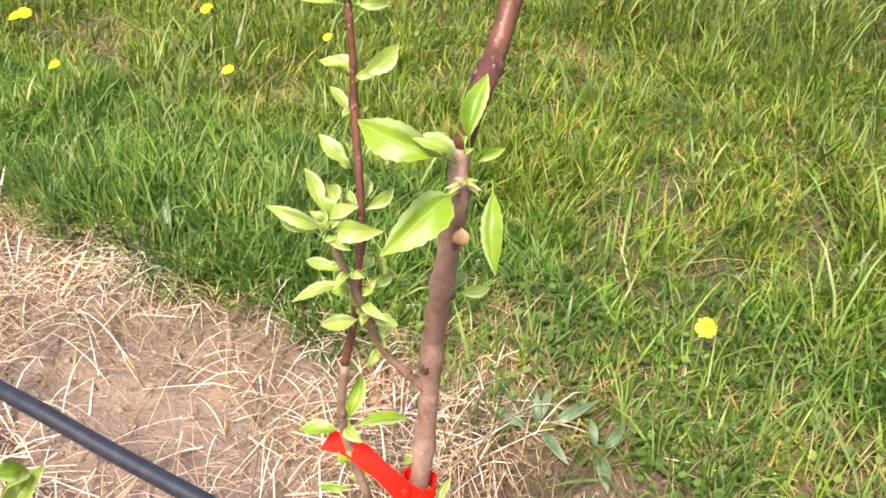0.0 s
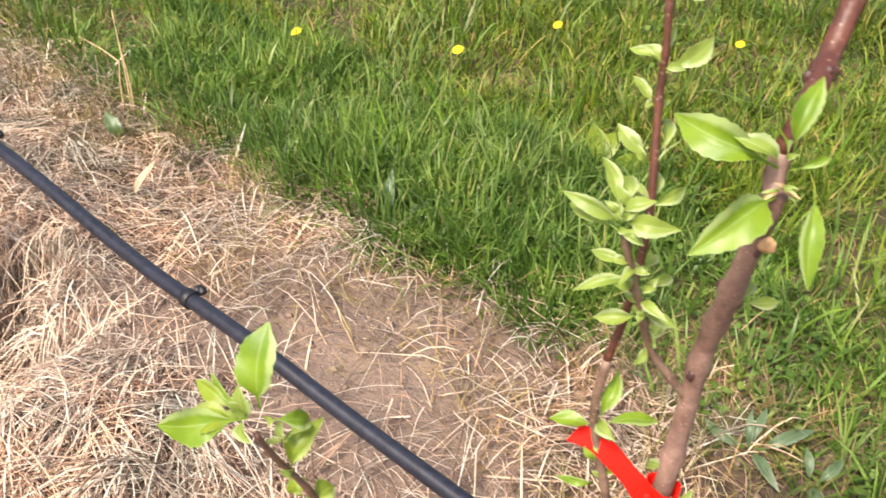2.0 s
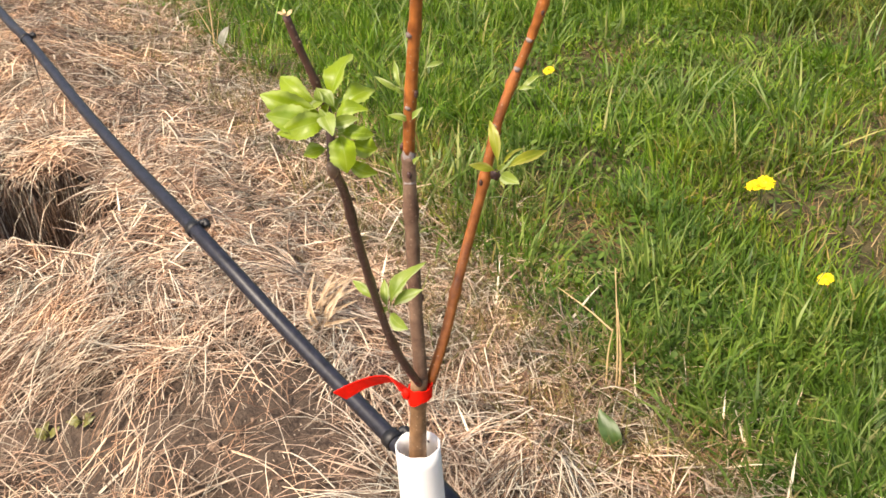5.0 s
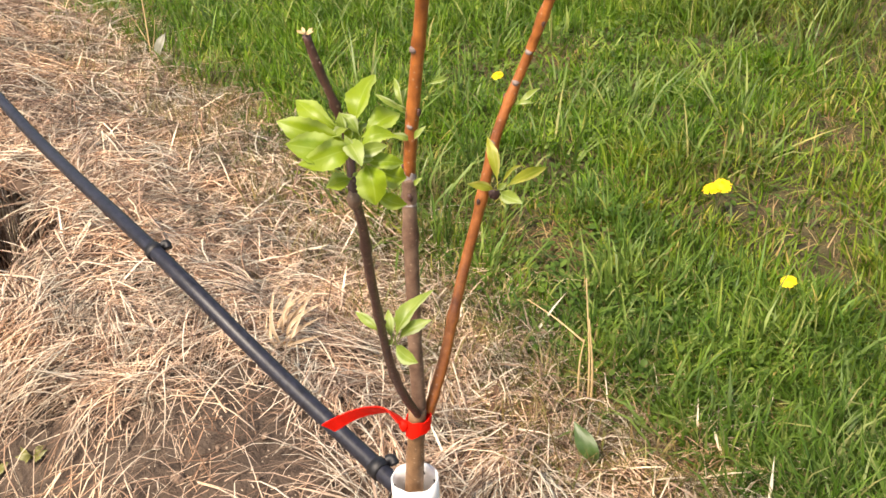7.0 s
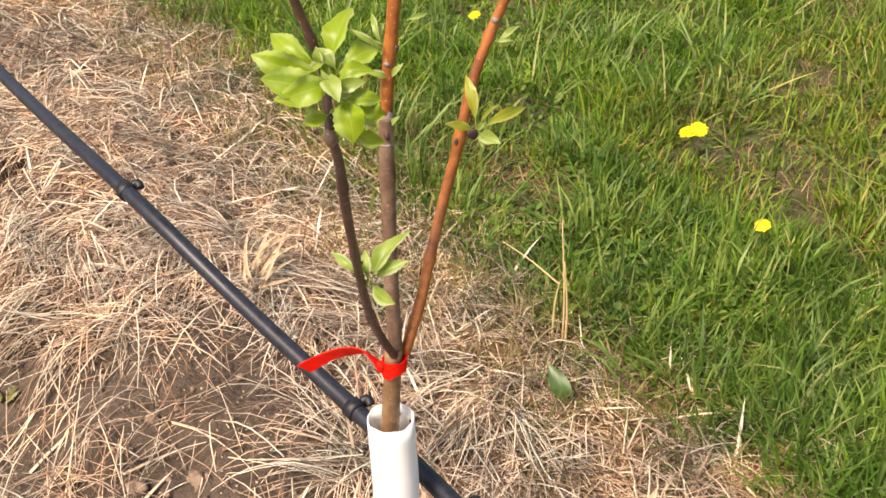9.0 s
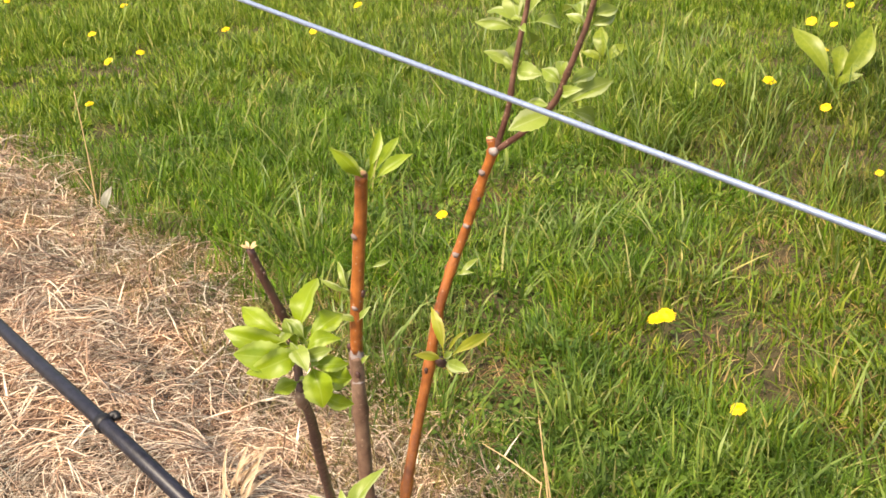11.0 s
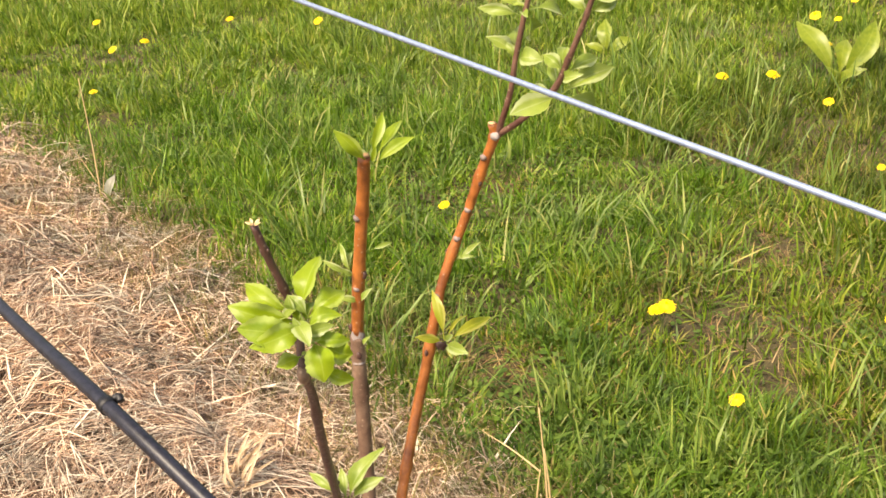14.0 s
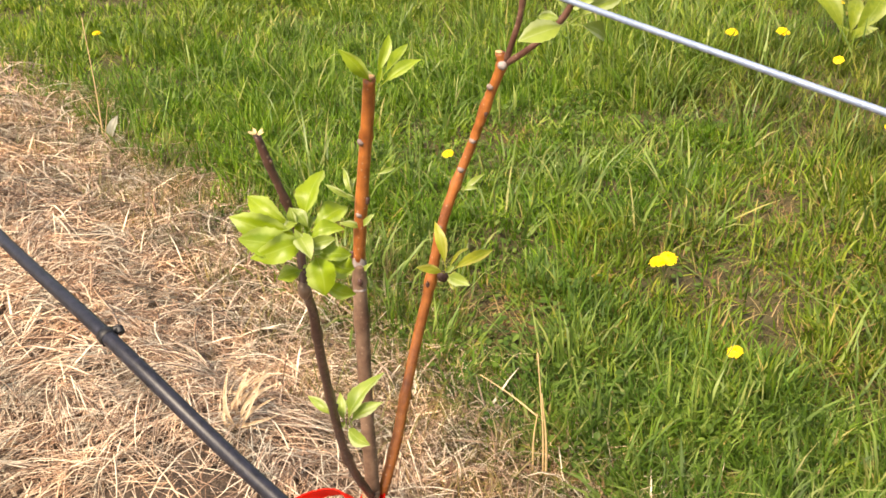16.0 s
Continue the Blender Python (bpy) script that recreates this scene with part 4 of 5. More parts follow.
# ---- the young trees ----
B_STEM = [(-1.082, 1.445, 0.562), (-1.086, 1.450, 0.648), (-1.089, 1.457, 0.718), (-1.091, 1.462, 0.783), (-1.090, 1.462, 0.809), (-1.086, 1.463, 0.851), (-1.080, 1.464, 0.900), (-1.074, 1.465, 0.946)]
B_RIGHT = [(-1.076, 1.452, 0.562), (-1.073, 1.479, 0.605), (-1.074, 1.503, 0.642), (-1.075, 1.534, 0.687), (-1.071, 1.552, 0.728), (-1.068, 1.565, 0.764), (-1.065, 1.577, 0.796), (-1.058, 1.593, 0.831), (-1.047, 1.606, 0.868)]
B_RIGHT_TOP = [(-1.047, 1.606, 0.868), (-1.033, 1.612, 0.912), (-1.021, 1.613, 0.944), (-1.022, 1.612, 0.956)]
B_TWIG_A = [(-1.017, 1.612, 0.948), (-1.004, 1.609, 0.986), (-0.998, 1.607, 1.017), (-0.990, 1.605, 1.052), (-0.983, 1.603, 1.080), (-0.979, 1.600, 1.117)]
B_TWIG_B = [(-1.016, 1.612, 0.947), (-0.990, 1.606, 0.967), (-0.962, 1.599, 0.995), (-0.947, 1.593, 1.025), (-0.932, 1.585, 1.059), (-0.922, 1.579, 1.087), (-0.911, 1.570, 1.122)]
B_LEFT = [(-1.079, 1.437, 0.570), (-1.080, 1.416, 0.611), (-1.075, 1.392, 0.660), (-1.063, 1.363, 0.724), (-1.042, 1.321, 0.814), (-1.027, 1.295, 0.870), (-1.016, 1.272, 0.905)]
B_LEFT_TOP = [(-1.016, 1.272, 0.905), (-1.027, 1.287, 0.934), (-1.03, 1.282, 0.958), (-1.035, 1.277, 0.981), (-1.038, 1.272, 1.003)]
B_CLUSTER = [
    ((-1.0158, 1.2767, 0.9460), (-1.0172, 1.3004, 0.9698), 0.0126),
    ((-1.0092, 1.2752, 0.9447), (-0.9997, 1.2990, 0.9515), 0.0103),
    ((-1.0188, 1.2727, 0.9472), (-1.0461, 1.2714, 0.9633), 0.0094),
    ((-1.0123, 1.2678, 0.9450), (-1.0422, 1.2495, 0.9581), 0.0126),
    ((-1.0081, 1.2636, 0.9420), (-1.0306, 1.2404, 0.9518), 0.0135),
    ((-1.0050, 1.2664, 0.9432), (-0.9893, 1.2756, 0.9497), 0.0074),
    ((-1.0020, 1.2660, 0.9343), (-0.9842, 1.2734, 0.9354), 0.0074),
    ((-1.0011, 1.2647, 0.9357), (-0.9895, 1.2529, 0.9203), 0.0140),
    ((-0.9959, 1.2700, 0.9294), (-0.9823, 1.2743, 0.9255), 0.0112),
    ((-0.9968, 1.2637, 0.9198), (-0.9789, 1.2669, 0.9132), 0.0070),
    ((-1.0078, 1.2599, 0.9261), (-1.0158, 1.2485, 0.9253), 0.0081),
    ((-1.0117, 1.2696, 0.9427), (-1.0158, 1.2739, 0.9505), 0.0038),
    ((-1.0056, 1.2628, 0.9423), (-1.0202, 1.2375, 0.9439), 0.0117),
    ((-1.0117, 1.2741, 0.9413), (-1.0126, 1.2856, 0.9482), 0.0056),
]
B_LOW = [
    ((-1.070, 1.392, 0.692), (-1.052, 1.419, 0.736), 0.013),
    ((-1.068, 1.394, 0.694), (-1.043, 1.400, 0.721), 0.010),
    ((-1.070, 1.393, 0.694), (-1.039, 1.373, 0.699), 0.012),
    ((-1.071, 1.382, 0.708), (-1.097, 1.380, 0.725), 0.007),
    ((-1.072, 1.392, 0.694), (-1.081, 1.403, 0.717), 0.007),
    ((-1.071, 1.392, 0.694), (-1.082, 1.420, 0.703), 0.007),
    ((-1.065, 1.377, 0.721), (-1.086, 1.389, 0.715), 0.005),
]
B_RSPUR = [
    ((-1.058, 1.566, 0.750), (-1.075, 1.550, 0.760), 0.009),
    ((-1.057, 1.565, 0.752), (-1.074, 1.582, 0.787), 0.011),
    ((-1.055, 1.565, 0.750), (-1.029, 1.601, 0.761), 0.011),
    ((-1.056, 1.566, 0.752), (-1.052, 1.602, 0.760), 0.005),
    ((-1.055, 1.565, 0.746), (-1.045, 1.554, 0.743), 0.004),
]
B_MIDBUDS = [
    ((-1.091, 1.459, 0.869), (-1.104, 1.466, 0.888), 0.005),
    ((-1.092, 1.458, 0.869), (-1.100, 1.476, 0.880), 0.005),
    ((-1.093, 1.458, 0.869), (-1.106, 1.447, 0.883), 0.005),
    ((-1.089, 1.462, 0.841), (-1.098, 1.450, 0.850), 0.006),
    ((-1.088, 1.462, 0.841), (-1.080, 1.462, 0.854), 0.005),
    ((-1.090, 1.462, 0.841), (-1.100, 1.476, 0.850), 0.004),
    ((-1.076, 1.464, 0.892), (-1.064, 1.473, 0.896), 0.004),
    ((-1.089, 1.463, 0.799), (-1.083, 1.460, 0.809), 0.004),
]
B_RIGHTBUDS = [
    ((-1.055, 1.595, 0.822), (-1.055, 1.608, 0.840), 0.005),
    ((-1.055, 1.595, 0.822), (-1.041, 1.611, 0.834), 0.005),
    ((-1.055, 1.595, 0.822), (-1.040, 1.595, 0.829), 0.004),
]
B_TOP = [
    ((-1.063, 1.457, 0.972), (-1.077, 1.440, 0.998), 0.011),
    ((-1.060, 1.460, 0.969), (-1.038, 1.479, 0.985), 0.010),
    ((-1.061, 1.458, 0.974), (-1.058, 1.474, 1.002), 0.008),
    ((-1.059, 1.459, 0.974), (-1.060, 1.503, 0.989), 0.009),
    ((-1.061, 1.459, 0.969), (-1.056, 1.457, 0.984), 0.004),
]
B_TWIGA_LEAVES = [
    ((-0.991, 1.604, 1.055), (-1.025, 1.592, 1.063), 0.008),
    ((-0.991, 1.604, 1.056), (-1.022, 1.610, 1.072), 0.009),
    ((-0.991, 1.604, 1.056), (-1.003, 1.614, 1.087), 0.014),
    ((-0.985, 1.604, 1.061), (-0.962, 1.634, 1.049), 0.010),
    ((-0.986, 1.605, 1.059), (-0.996, 1.634, 1.029), 0.012),
    ((-0.986, 1.604, 1.062), (-0.988, 1.647, 1.076), 0.010),
    ((-0.997, 1.608, 1.017), (-1.023, 1.606, 1.037), 0.011),
    ((-0.996, 1.609, 1.018), (-1.005, 1.629, 1.042), 0.011),
    ((-0.995, 1.609, 1.017), (-0.971, 1.598, 1.022), 0.013),
    ((-0.986, 1.604, 1.066), (-1.010, 1.622, 1.099), 0.010),
    ((-0.983, 1.603, 1.080), (-0.969, 1.622, 1.104), 0.010),
]
B_TWIGB_LEAVES = [
    ((-0.956, 1.600, 0.991), (-0.916, 1.619, 1.015), 0.014),
    ((-0.951, 1.598, 1.010), (-0.928, 1.616, 1.023), 0.010),
    ((-0.958, 1.599, 0.992), (-0.985, 1.559, 0.986), 0.016),
    ((-0.959, 1.600, 0.994), (-0.988, 1.610, 0.993), 0.008),
    ((-0.955, 1.600, 0.991), (-0.929, 1.628, 0.974), 0.012),
    ((-0.951, 1.596, 1.013), (-0.969, 1.595, 1.027), 0.010),
    ((-0.950, 1.597, 1.014), (-0.962, 1.624, 1.030), 0.008),
    ((-0.955, 1.599, 0.996), (-0.970, 1.615, 1.017), 0.007),
    ((-0.950, 1.597, 1.007), (-0.936, 1.584, 1.016), 0.008),
    ((-0.926, 1.582, 1.073), (-0.907, 1.594, 1.079), 0.009),
    ((-0.930, 1.585, 1.064), (-0.956, 1.615, 1.075), 0.011),
    ((-0.930, 1.585, 1.064), (-0.945, 1.635, 1.080), 0.011),
    ((-0.922, 1.579, 1.083), (-0.919, 1.593, 1.106), 0.009),
]
A_TRUNK = [(0.168, 0.850, 0.434), (0.180, 0.846, 0.512), (0.185, 0.855, 0.592), (0.187, 0.853, 0.657), (0.193, 0.825, 0.734), (0.198, 0.814, 0.782), (0.202, 0.812, 0.813)]
A_TRUNK_TOP = [(0.200, 0.812, 0.802), (0.200, 0.817, 0.823), (0.201, 0.822, 0.839), (0.210, 0.832, 0.869), (0.218, 0.865, 0.883), (0.226, 0.887, 0.910), (0.233, 0.900, 0.944)]
A_SECOND = [(0.152, 0.840, 0.442), (0.138, 0.842, 0.504), (0.126, 0.843, 0.549), (0.119, 0.844, 0.589), (0.122, 0.848, 0.637), (0.129, 0.852, 0.677), (0.133, 0.858, 0.723), (0.133, 0.868, 0.758), (0.130, 0.885, 0.788), (0.125, 0.905, 0.824)]
A_SECOND_TOP = [(0.126, 0.893, 0.827), (0.125, 0.898, 0.857), (0.123, 0.901, 0.879), (0.121, 0.905, 0.897), (0.119, 0.910, 0.928)]
A_SIDE = [(0.187, 0.855, 0.606), (0.168, 0.849, 0.632), (0.150, 0.842, 0.661), (0.135, 0.832, 0.712), (0.126, 0.824, 0.745), (0.121, 0.820, 0.765)]
A_FRONT = [(0.174, 0.835, 0.494), (0.161, 0.824, 0.473), (0.140, 0.809, 0.441), (0.105, 0.793, 0.439), (0.064, 0.774, 0.438), (0.028, 0.756, 0.455), (0.003, 0.741, 0.487), (-0.018, 0.726, 0.525), (-0.041, 0.705, 0.573), (-0.053, 0.689, 0.617), (-0.063, 0.672, 0.658), (-0.066, 0.660, 0.687)]
A_CLUSTER = [
    ((0.199, 0.819, 0.830), (0.137, 0.829, 0.849), 0.022),
    ((0.201, 0.815, 0.814), (0.162, 0.766, 0.798), 0.023),
    ((0.206, 0.822, 0.837), (0.213, 0.839, 0.880), 0.013),
    ((0.207, 0.819, 0.830), (0.227, 0.826, 0.839), 0.005),
    ((0.220, 0.817, 0.822), (0.225, 0.770, 0.787), 0.012),
    ((0.203, 0.821, 0.835), (0.197, 0.849, 0.841), 0.008),
]
A_SIDE_TOP = [
    ((0.118, 0.825, 0.771), (0.083, 0.819, 0.788), 0.011),
    ((0.117, 0.821, 0.767), (0.084, 0.833, 0.773), 0.011),
    ((0.116, 0.828, 0.776), (0.102, 0.846, 0.802), 0.011),
    ((0.119, 0.830, 0.778), (0.118, 0.852, 0.790), 0.012),
    ((0.122, 0.825, 0.771), (0.147, 0.811, 0.780), 0.015),
    ((0.119, 0.826, 0.773), (0.126, 0.822, 0.783), 0.005),
]
A_SIDE_LEAVES = [
    ((0.126, 0.826, 0.742), (0.104, 0.825, 0.746), 0.009),
    ((0.132, 0.828, 0.723), (0.099, 0.811, 0.725), 0.009),
    ((0.139, 0.835, 0.692), (0.112, 0.828, 0.690), 0.012),
    ((0.133, 0.831, 0.731), (0.141, 0.858, 0.732), 0.010),
    ((0.139, 0.834, 0.714), (0.155, 0.852, 0.717), 0.009),
    ((0.143, 0.836, 0.693), (0.161, 0.828, 0.695), 0.010),
    ((0.150, 0.843, 0.662), (0.156, 0.855, 0.676), 0.011),
    ((0.147, 0.842, 0.662), (0.143, 0.826, 0.658), 0.008),
    ((0.137, 0.833, 0.705), (0.154, 0.814, 0.711), 0.008),
    ((0.130, 0.827, 0.733), (0.125, 0.807, 0.741), 0.007),
]
A_SECOND_LEAVES = [
    ((0.126, 0.895, 0.845), (0.153, 0.910, 0.865), 0.014),
    ((0.125, 0.896, 0.846), (0.128, 0.921, 0.865), 0.007),
    ((0.123, 0.896, 0.852), (0.103, 0.899, 0.857), 0.007),
    ((0.123, 0.901, 0.817), (0.108, 0.911, 0.832), 0.009),
    ((0.124, 0.901, 0.817), (0.133, 0.905, 0.822), 0.004),
    ((0.125, 0.883, 0.785), (0.105, 0.885, 0.807), 0.012),
    ((0.129, 0.883, 0.785), (0.132, 0.929, 0.799), 0.010),
    ((0.130, 0.869, 0.759), (0.131, 0.901, 0.771), 0.011),
    ((0.131, 0.868, 0.758), (0.153, 0.887, 0.767), 0.010),
    ((0.121, 0.904, 0.894), (0.085, 0.907, 0.899), 0.009),
    ((0.124, 0.904, 0.894), (0.146, 0.906, 0.895), 0.008),
    ((0.122, 0.904, 0.895), (0.110, 0.917, 0.915), 0.009),
    ((0.122, 0.906, 0.904), (0.132, 0.918, 0.923), 0.009),
]
A_SECOND_LOW = [
    ((0.121, 0.843, 0.573), (0.086, 0.840, 0.576), 0.012),
    ((0.124, 0.844, 0.578), (0.132, 0.870, 0.610), 0.012),
    ((0.122, 0.845, 0.580), (0.125, 0.874, 0.583), 0.008),
    ((0.124, 0.844, 0.573), (0.169, 0.864, 0.573), 0.011),
    ((0.126, 0.842, 0.537), (0.117, 0.845, 0.559), 0.010),
    ((0.130, 0.842, 0.516), (0.098, 0.836, 0.515), 0.007),
    ((0.132, 0.843, 0.522), (0.150, 0.848, 0.541), 0.009),
    ((0.123, 0.844, 0.569), (0.134, 0.827, 0.578), 0.007),
]
A_TRUNK_BUDS = [
    ((0.201, 0.829, 0.723), (0.226, 0.835, 0.726), 0.008),
    ((0.200, 0.829, 0.723), (0.209, 0.848, 0.729), 0.008),
    ((0.197, 0.846, 0.487), (0.205, 0.863, 0.507), 0.007),
    ((0.184, 0.851, 0.534), (0.163, 0.865, 0.524), 0.009),
]
A_FRONT_TIP = [
    ((-0.066, 0.669, 0.699), (-0.067, 0.682, 0.752), 0.024),
    ((-0.072, 0.664, 0.695), (-0.123, 0.646, 0.689), 0.021),
    ((-0.073, 0.667, 0.699), (-0.104, 0.679, 0.709), 0.006),
    ((-0.059, 0.667, 0.694), (-0.041, 0.687, 0.681), 0.011),
]
A_FRONT_LEAVES_A = [
    ((-0.076, 0.663, 0.692), (-0.109, 0.657, 0.693), 0.017),
    ((-0.076, 0.666, 0.696), (-0.114, 0.677, 0.702), 0.010),
    ((-0.057, 0.678, 0.665), (-0.051, 0.705, 0.664), 0.010),
    ((-0.056, 0.683, 0.633), (-0.043, 0.700, 0.668), 0.016),
    ((-0.053, 0.687, 0.607), (-0.062, 0.693, 0.616), 0.013),
    ((-0.051, 0.695, 0.593), (-0.040, 0.711, 0.595), 0.015),
    ((-0.053, 0.687, 0.591), (-0.067, 0.659, 0.591), 0.017),
    ((-0.037, 0.712, 0.563), (-0.021, 0.728, 0.565), 0.009),
    ((-0.034, 0.711, 0.553), (-0.041, 0.697, 0.553), 0.010),
    ((-0.008, 0.732, 0.511), (-0.030, 0.738, 0.523), 0.010),
    ((-0.007, 0.735, 0.508), (0.002, 0.756, 0.517), 0.009),
]
A_FRONT_LEAVES_B = [
    ((0.079, 0.767, 0.429), (0.128, 0.793, 0.437), 0.020),
    ((0.102, 0.781, 0.434), (0.149, 0.806, 0.441), 0.012),
    ((0.045, 0.782, 0.449), (0.030, 0.799, 0.466), 0.010),
    ((-0.002, 0.736, 0.501), (0.023, 0.732, 0.507), 0.014),
    ((0.075, 0.771, 0.430), (0.061, 0.787, 0.503), 0.027),
    ((0.053, 0.768, 0.446), (0.054, 0.798, 0.499), 0.019),
    ((0.045, 0.765, 0.448), (0.041, 0.791, 0.465), 0.011),
    ((0.035, 0.761, 0.452), (0.018, 0.773, 0.471), 0.012),
    ((0.085, 0.784, 0.440), (0.117, 0.785, 0.450), 0.010),
    ((0.107, 0.795, 0.440), (0.091, 0.827, 0.468), 0.012),
    ((0.111, 0.797, 0.441), (0.128, 0.814, 0.458), 0.013),
    ((0.019, 0.748, 0.464), (0.014, 0.762, 0.483), 0.011),
    ((0.162, 0.825, 0.473), (0.163, 0.804, 0.463), 0.007),
    ((0.127, 0.803, 0.440), (0.115, 0.779, 0.445), 0.011),
    ((0.060, 0.770, 0.439), (0.091, 0.800, 0.438), 0.011),
]

tree_b = thing("apple_tree", "young apple tree with orange-brown branches, sparse leaves and pruned tips", "tree", (-1.10, 1.452, 0.30), "young trees in the row")
wood(tree_b, "trunk", [(-1.098, 1.438, 0.30), (-1.092, 1.438, 0.42), (-1.086, 1.439, 0.51), (-1.082, 1.441, 0.572)], 0.0100, 0.0082, BARK_TAN, (), "tan young bark")
wood(tree_b, "branch", B_STEM[:5], 0.0068, 0.0062, BARK_GREY, (0.3, 0.62, 0.8, 0.97), "grey-brown older bark")
wood(tree_b, "branch", B_STEM[4:] + [(-1.066, 1.456, 0.976)], 0.0056, 0.0050, BARK_ORANGE, (0.06, 0.35, 0.62), "orange-brown shoot cut at the tip")
wood(tree_b, "branch", B_RIGHT + B_RIGHT_TOP[1:], 0.0055, 0.0044, BARK_ORANGE, (0.18, 0.40, 0.52, 0.64, 0.80, 0.91), "smooth orange-brown shoot")
wood(tree_b, "branch", B_LEFT, 0.0041, 0.0031, BARK_DARK, (0.3, 0.55, 0.75, 0.97), "dark purple-brown branch")
wood(tree_b, "branch", B_LEFT_TOP, 0.0030, 0.0024, BARK_DARK, (0.5, 0.8), "dark twig with a broken tip")
wood(tree_b, "twig", B_TWIG_A, 0.0028, 0.0020, BARK_TWIG, (0.3, 0.45, 0.65), "brown twig")
wood(tree_b, "twig", B_TWIG_B, 0.0029, 0.0021, BARK_TWIG, (0.35, 0.5, 0.7), "brown twig")
knob(tree_b, "bud_scar", B_STEM[4], 0.0063, SCAR, "whitish ringed bud scar", (1, 1, 1.5))
knob(tree_b, "bud_scar", B_STEM[3], 0.0064, SCAR, "whitish ringed bud scar", (1, 1, 0.5))
knob(tree_b, "bud_scar", (-1.0185, 1.609, 0.946), 0.0046, SCAR, "grey scar where the shoot forks", (1, 1, 0.9))
for place in ((-1.0795, 1.4610, 0.9207), (-1.0850, 1.4600, 0.8560), (-1.0456, 1.6050, 0.8724), (-1.0300, 1.6090, 0.9248), (-1.0536, 1.5955, 0.8458), (-1.0652, 1.5740, 0.7944), (-1.0720, 1.5440, 0.7080)):
    knob(tree_b, "bud_scar", place, 0.0036, KNOT, "grey bud scar", (1, 1, 0.8))
knob(tree_b, "spur", (-1.056, 1.556, 0.752), 0.0055, BARK_DARK, "dark knobbly spur")
knob(tree_b, "spur", (-1.016, 1.272, 0.904), 0.0042, BARK_GREY, "grey knobbly spur", (1, 1, 1.5))
knob(tree_b, "cut_end", (-1.0225, 1.611, 0.957), 0.0036, CUT, "pale pruned stub", (1, 1, 0.4))
knob(tree_b, "cut_end", (-1.066, 1.456, 0.9775), 0.0045, CUT, "pruned shoot tip", (1, 1, 0.4))
for k in range(5):
    a = 1.3 * k
    part("fibre", leaf_mesh(Vector(B_LEFT_TOP[-1]) - tree_b.location, Vector(B_LEFT_TOP[-1]) - tree_b.location + Vector((0.005 * math.cos(a), 0.005 * math.sin(a), 0.003)), 0.002, 0.1, 0.2, 0, 0.05, False), STALK, tree_b, "frayed pale bark fibre")
leaves(tree_b, B_CLUSTER, LEAF_BRIGHT, 0.18, 0.40, spread=0.3, widen=1.4, lengthen=1.13, extra=0.8, blunt=True, stalk=0.09)
leaves(tree_b, nearer(B_LOW, (0.010, -0.017, 0.012)), LEAF_PALE)
leaves(tree_b, nearer(B_RSPUR, (0.007, -0.015, 0.009)), LEAF_SPUR, 0.10, spread=0.2, widen=0.98, lengthen=1.15)
leaves(tree_b, nearer(B_MIDBUDS, (0.004, 0, 0)), LEAF_PALE, spread=0.2, widen=1.05, lengthen=1.25)
leaves(tree_b, B_RIGHTBUDS, LEAF_PALE, spread=0.2, widen=1.1, lengthen=1.25)
leaves(tree_b, B_TOP, LEAF_BRIGHT, 0.10, widen=1.05, lengthen=1.15)
leaves(tree_b, B_TWIGA_LEAVES, LEAF_PALE, 0.2, 0.5, widen=1.3)
leaves(tree_b, B_TWIGB_LEAVES, LEAF_PALE, 0.2, 0.5, widen=1.25)

tree_a = thing("apple_tree", "young apple tree with red-brown twigs, large leaves, pruned shoot", "tree", (0.160, 0.850, 0.30), "young trees in the row")
wood(tree_a, "trunk", [(0.150, 0.850, 0.30)] + A_TRUNK + A_TRUNK_TOP[1:3], 0.0088, 0.0062, BARK_TRUNK, (0.28, 0.42, 0.5, 0.56, 0.66, 0.8), "grey-brown bark with bud scars")
wood(tree_a, "branch", A_TRUNK_TOP[2:], 0.0064, 0.0076, BARK_RED, (0.35, 0.42), "red-brown leading shoot")
wood(tree_a, "branch", [(0.153, 0.856, 0.36), (0.150, 0.851, 0.43)] + A_SECOND[1:5], 0.0042, 0.0034, BARK_GREY, (0.3, 0.6, 0.8), "grey-brown side stem")
wood(tree_a, "branch", A_SECOND[4:8] + A_SECOND_TOP, 0.0032, 0.0023, BARK_RED, (0.3, 0.5, 0.62, 0.8), "thin red-brown shoot")
wood(tree_a, "branch", A_SIDE, 0.0034, 0.0026, BARK_GREY, (0.2, 0.5, 0.7, 0.9), "short crooked side branch")
wood(tree_a, "branch", A_FRONT, 0.0034, 0.0020, BARK_TWIG, (0.1, 0.3, 0.5, 0.65, 0.8, 0.92), "low arching branch")
knob(tree_a, "cut_end", (0.2045, 0.803, 0.787), 0.0054, CUT, "orange round pruning cut", (1, 0.45, 1))
knob(tree_a, "spur", (0.196, 0.832, 0.722), 0.0062, BARK_GREY, "knobbly bud spur")
leaves(tree_a, nearer(A_CLUSTER, (0.0006, -0.0107, 0.0054)), LEAF, 0.22, 0.85, "", 0.3, 1.1)
for k in range(9):
    a, b = 0.75 * k, Vector((0.2035, 0.806, 0.824)) - tree_a.location
    d = Vector((math.cos(a) * 0.8, -0.5, 0.45 * math.sin(a * 1.7))).normalized() * 0.013
    part("bud_scale", leaf_mesh(b, b + d, 0.0026, 0.2, 0.3, 0, 0.05, False), LEAF_PALE if k % 3 else CUT, tree_a, "pale pinkish bud scale")
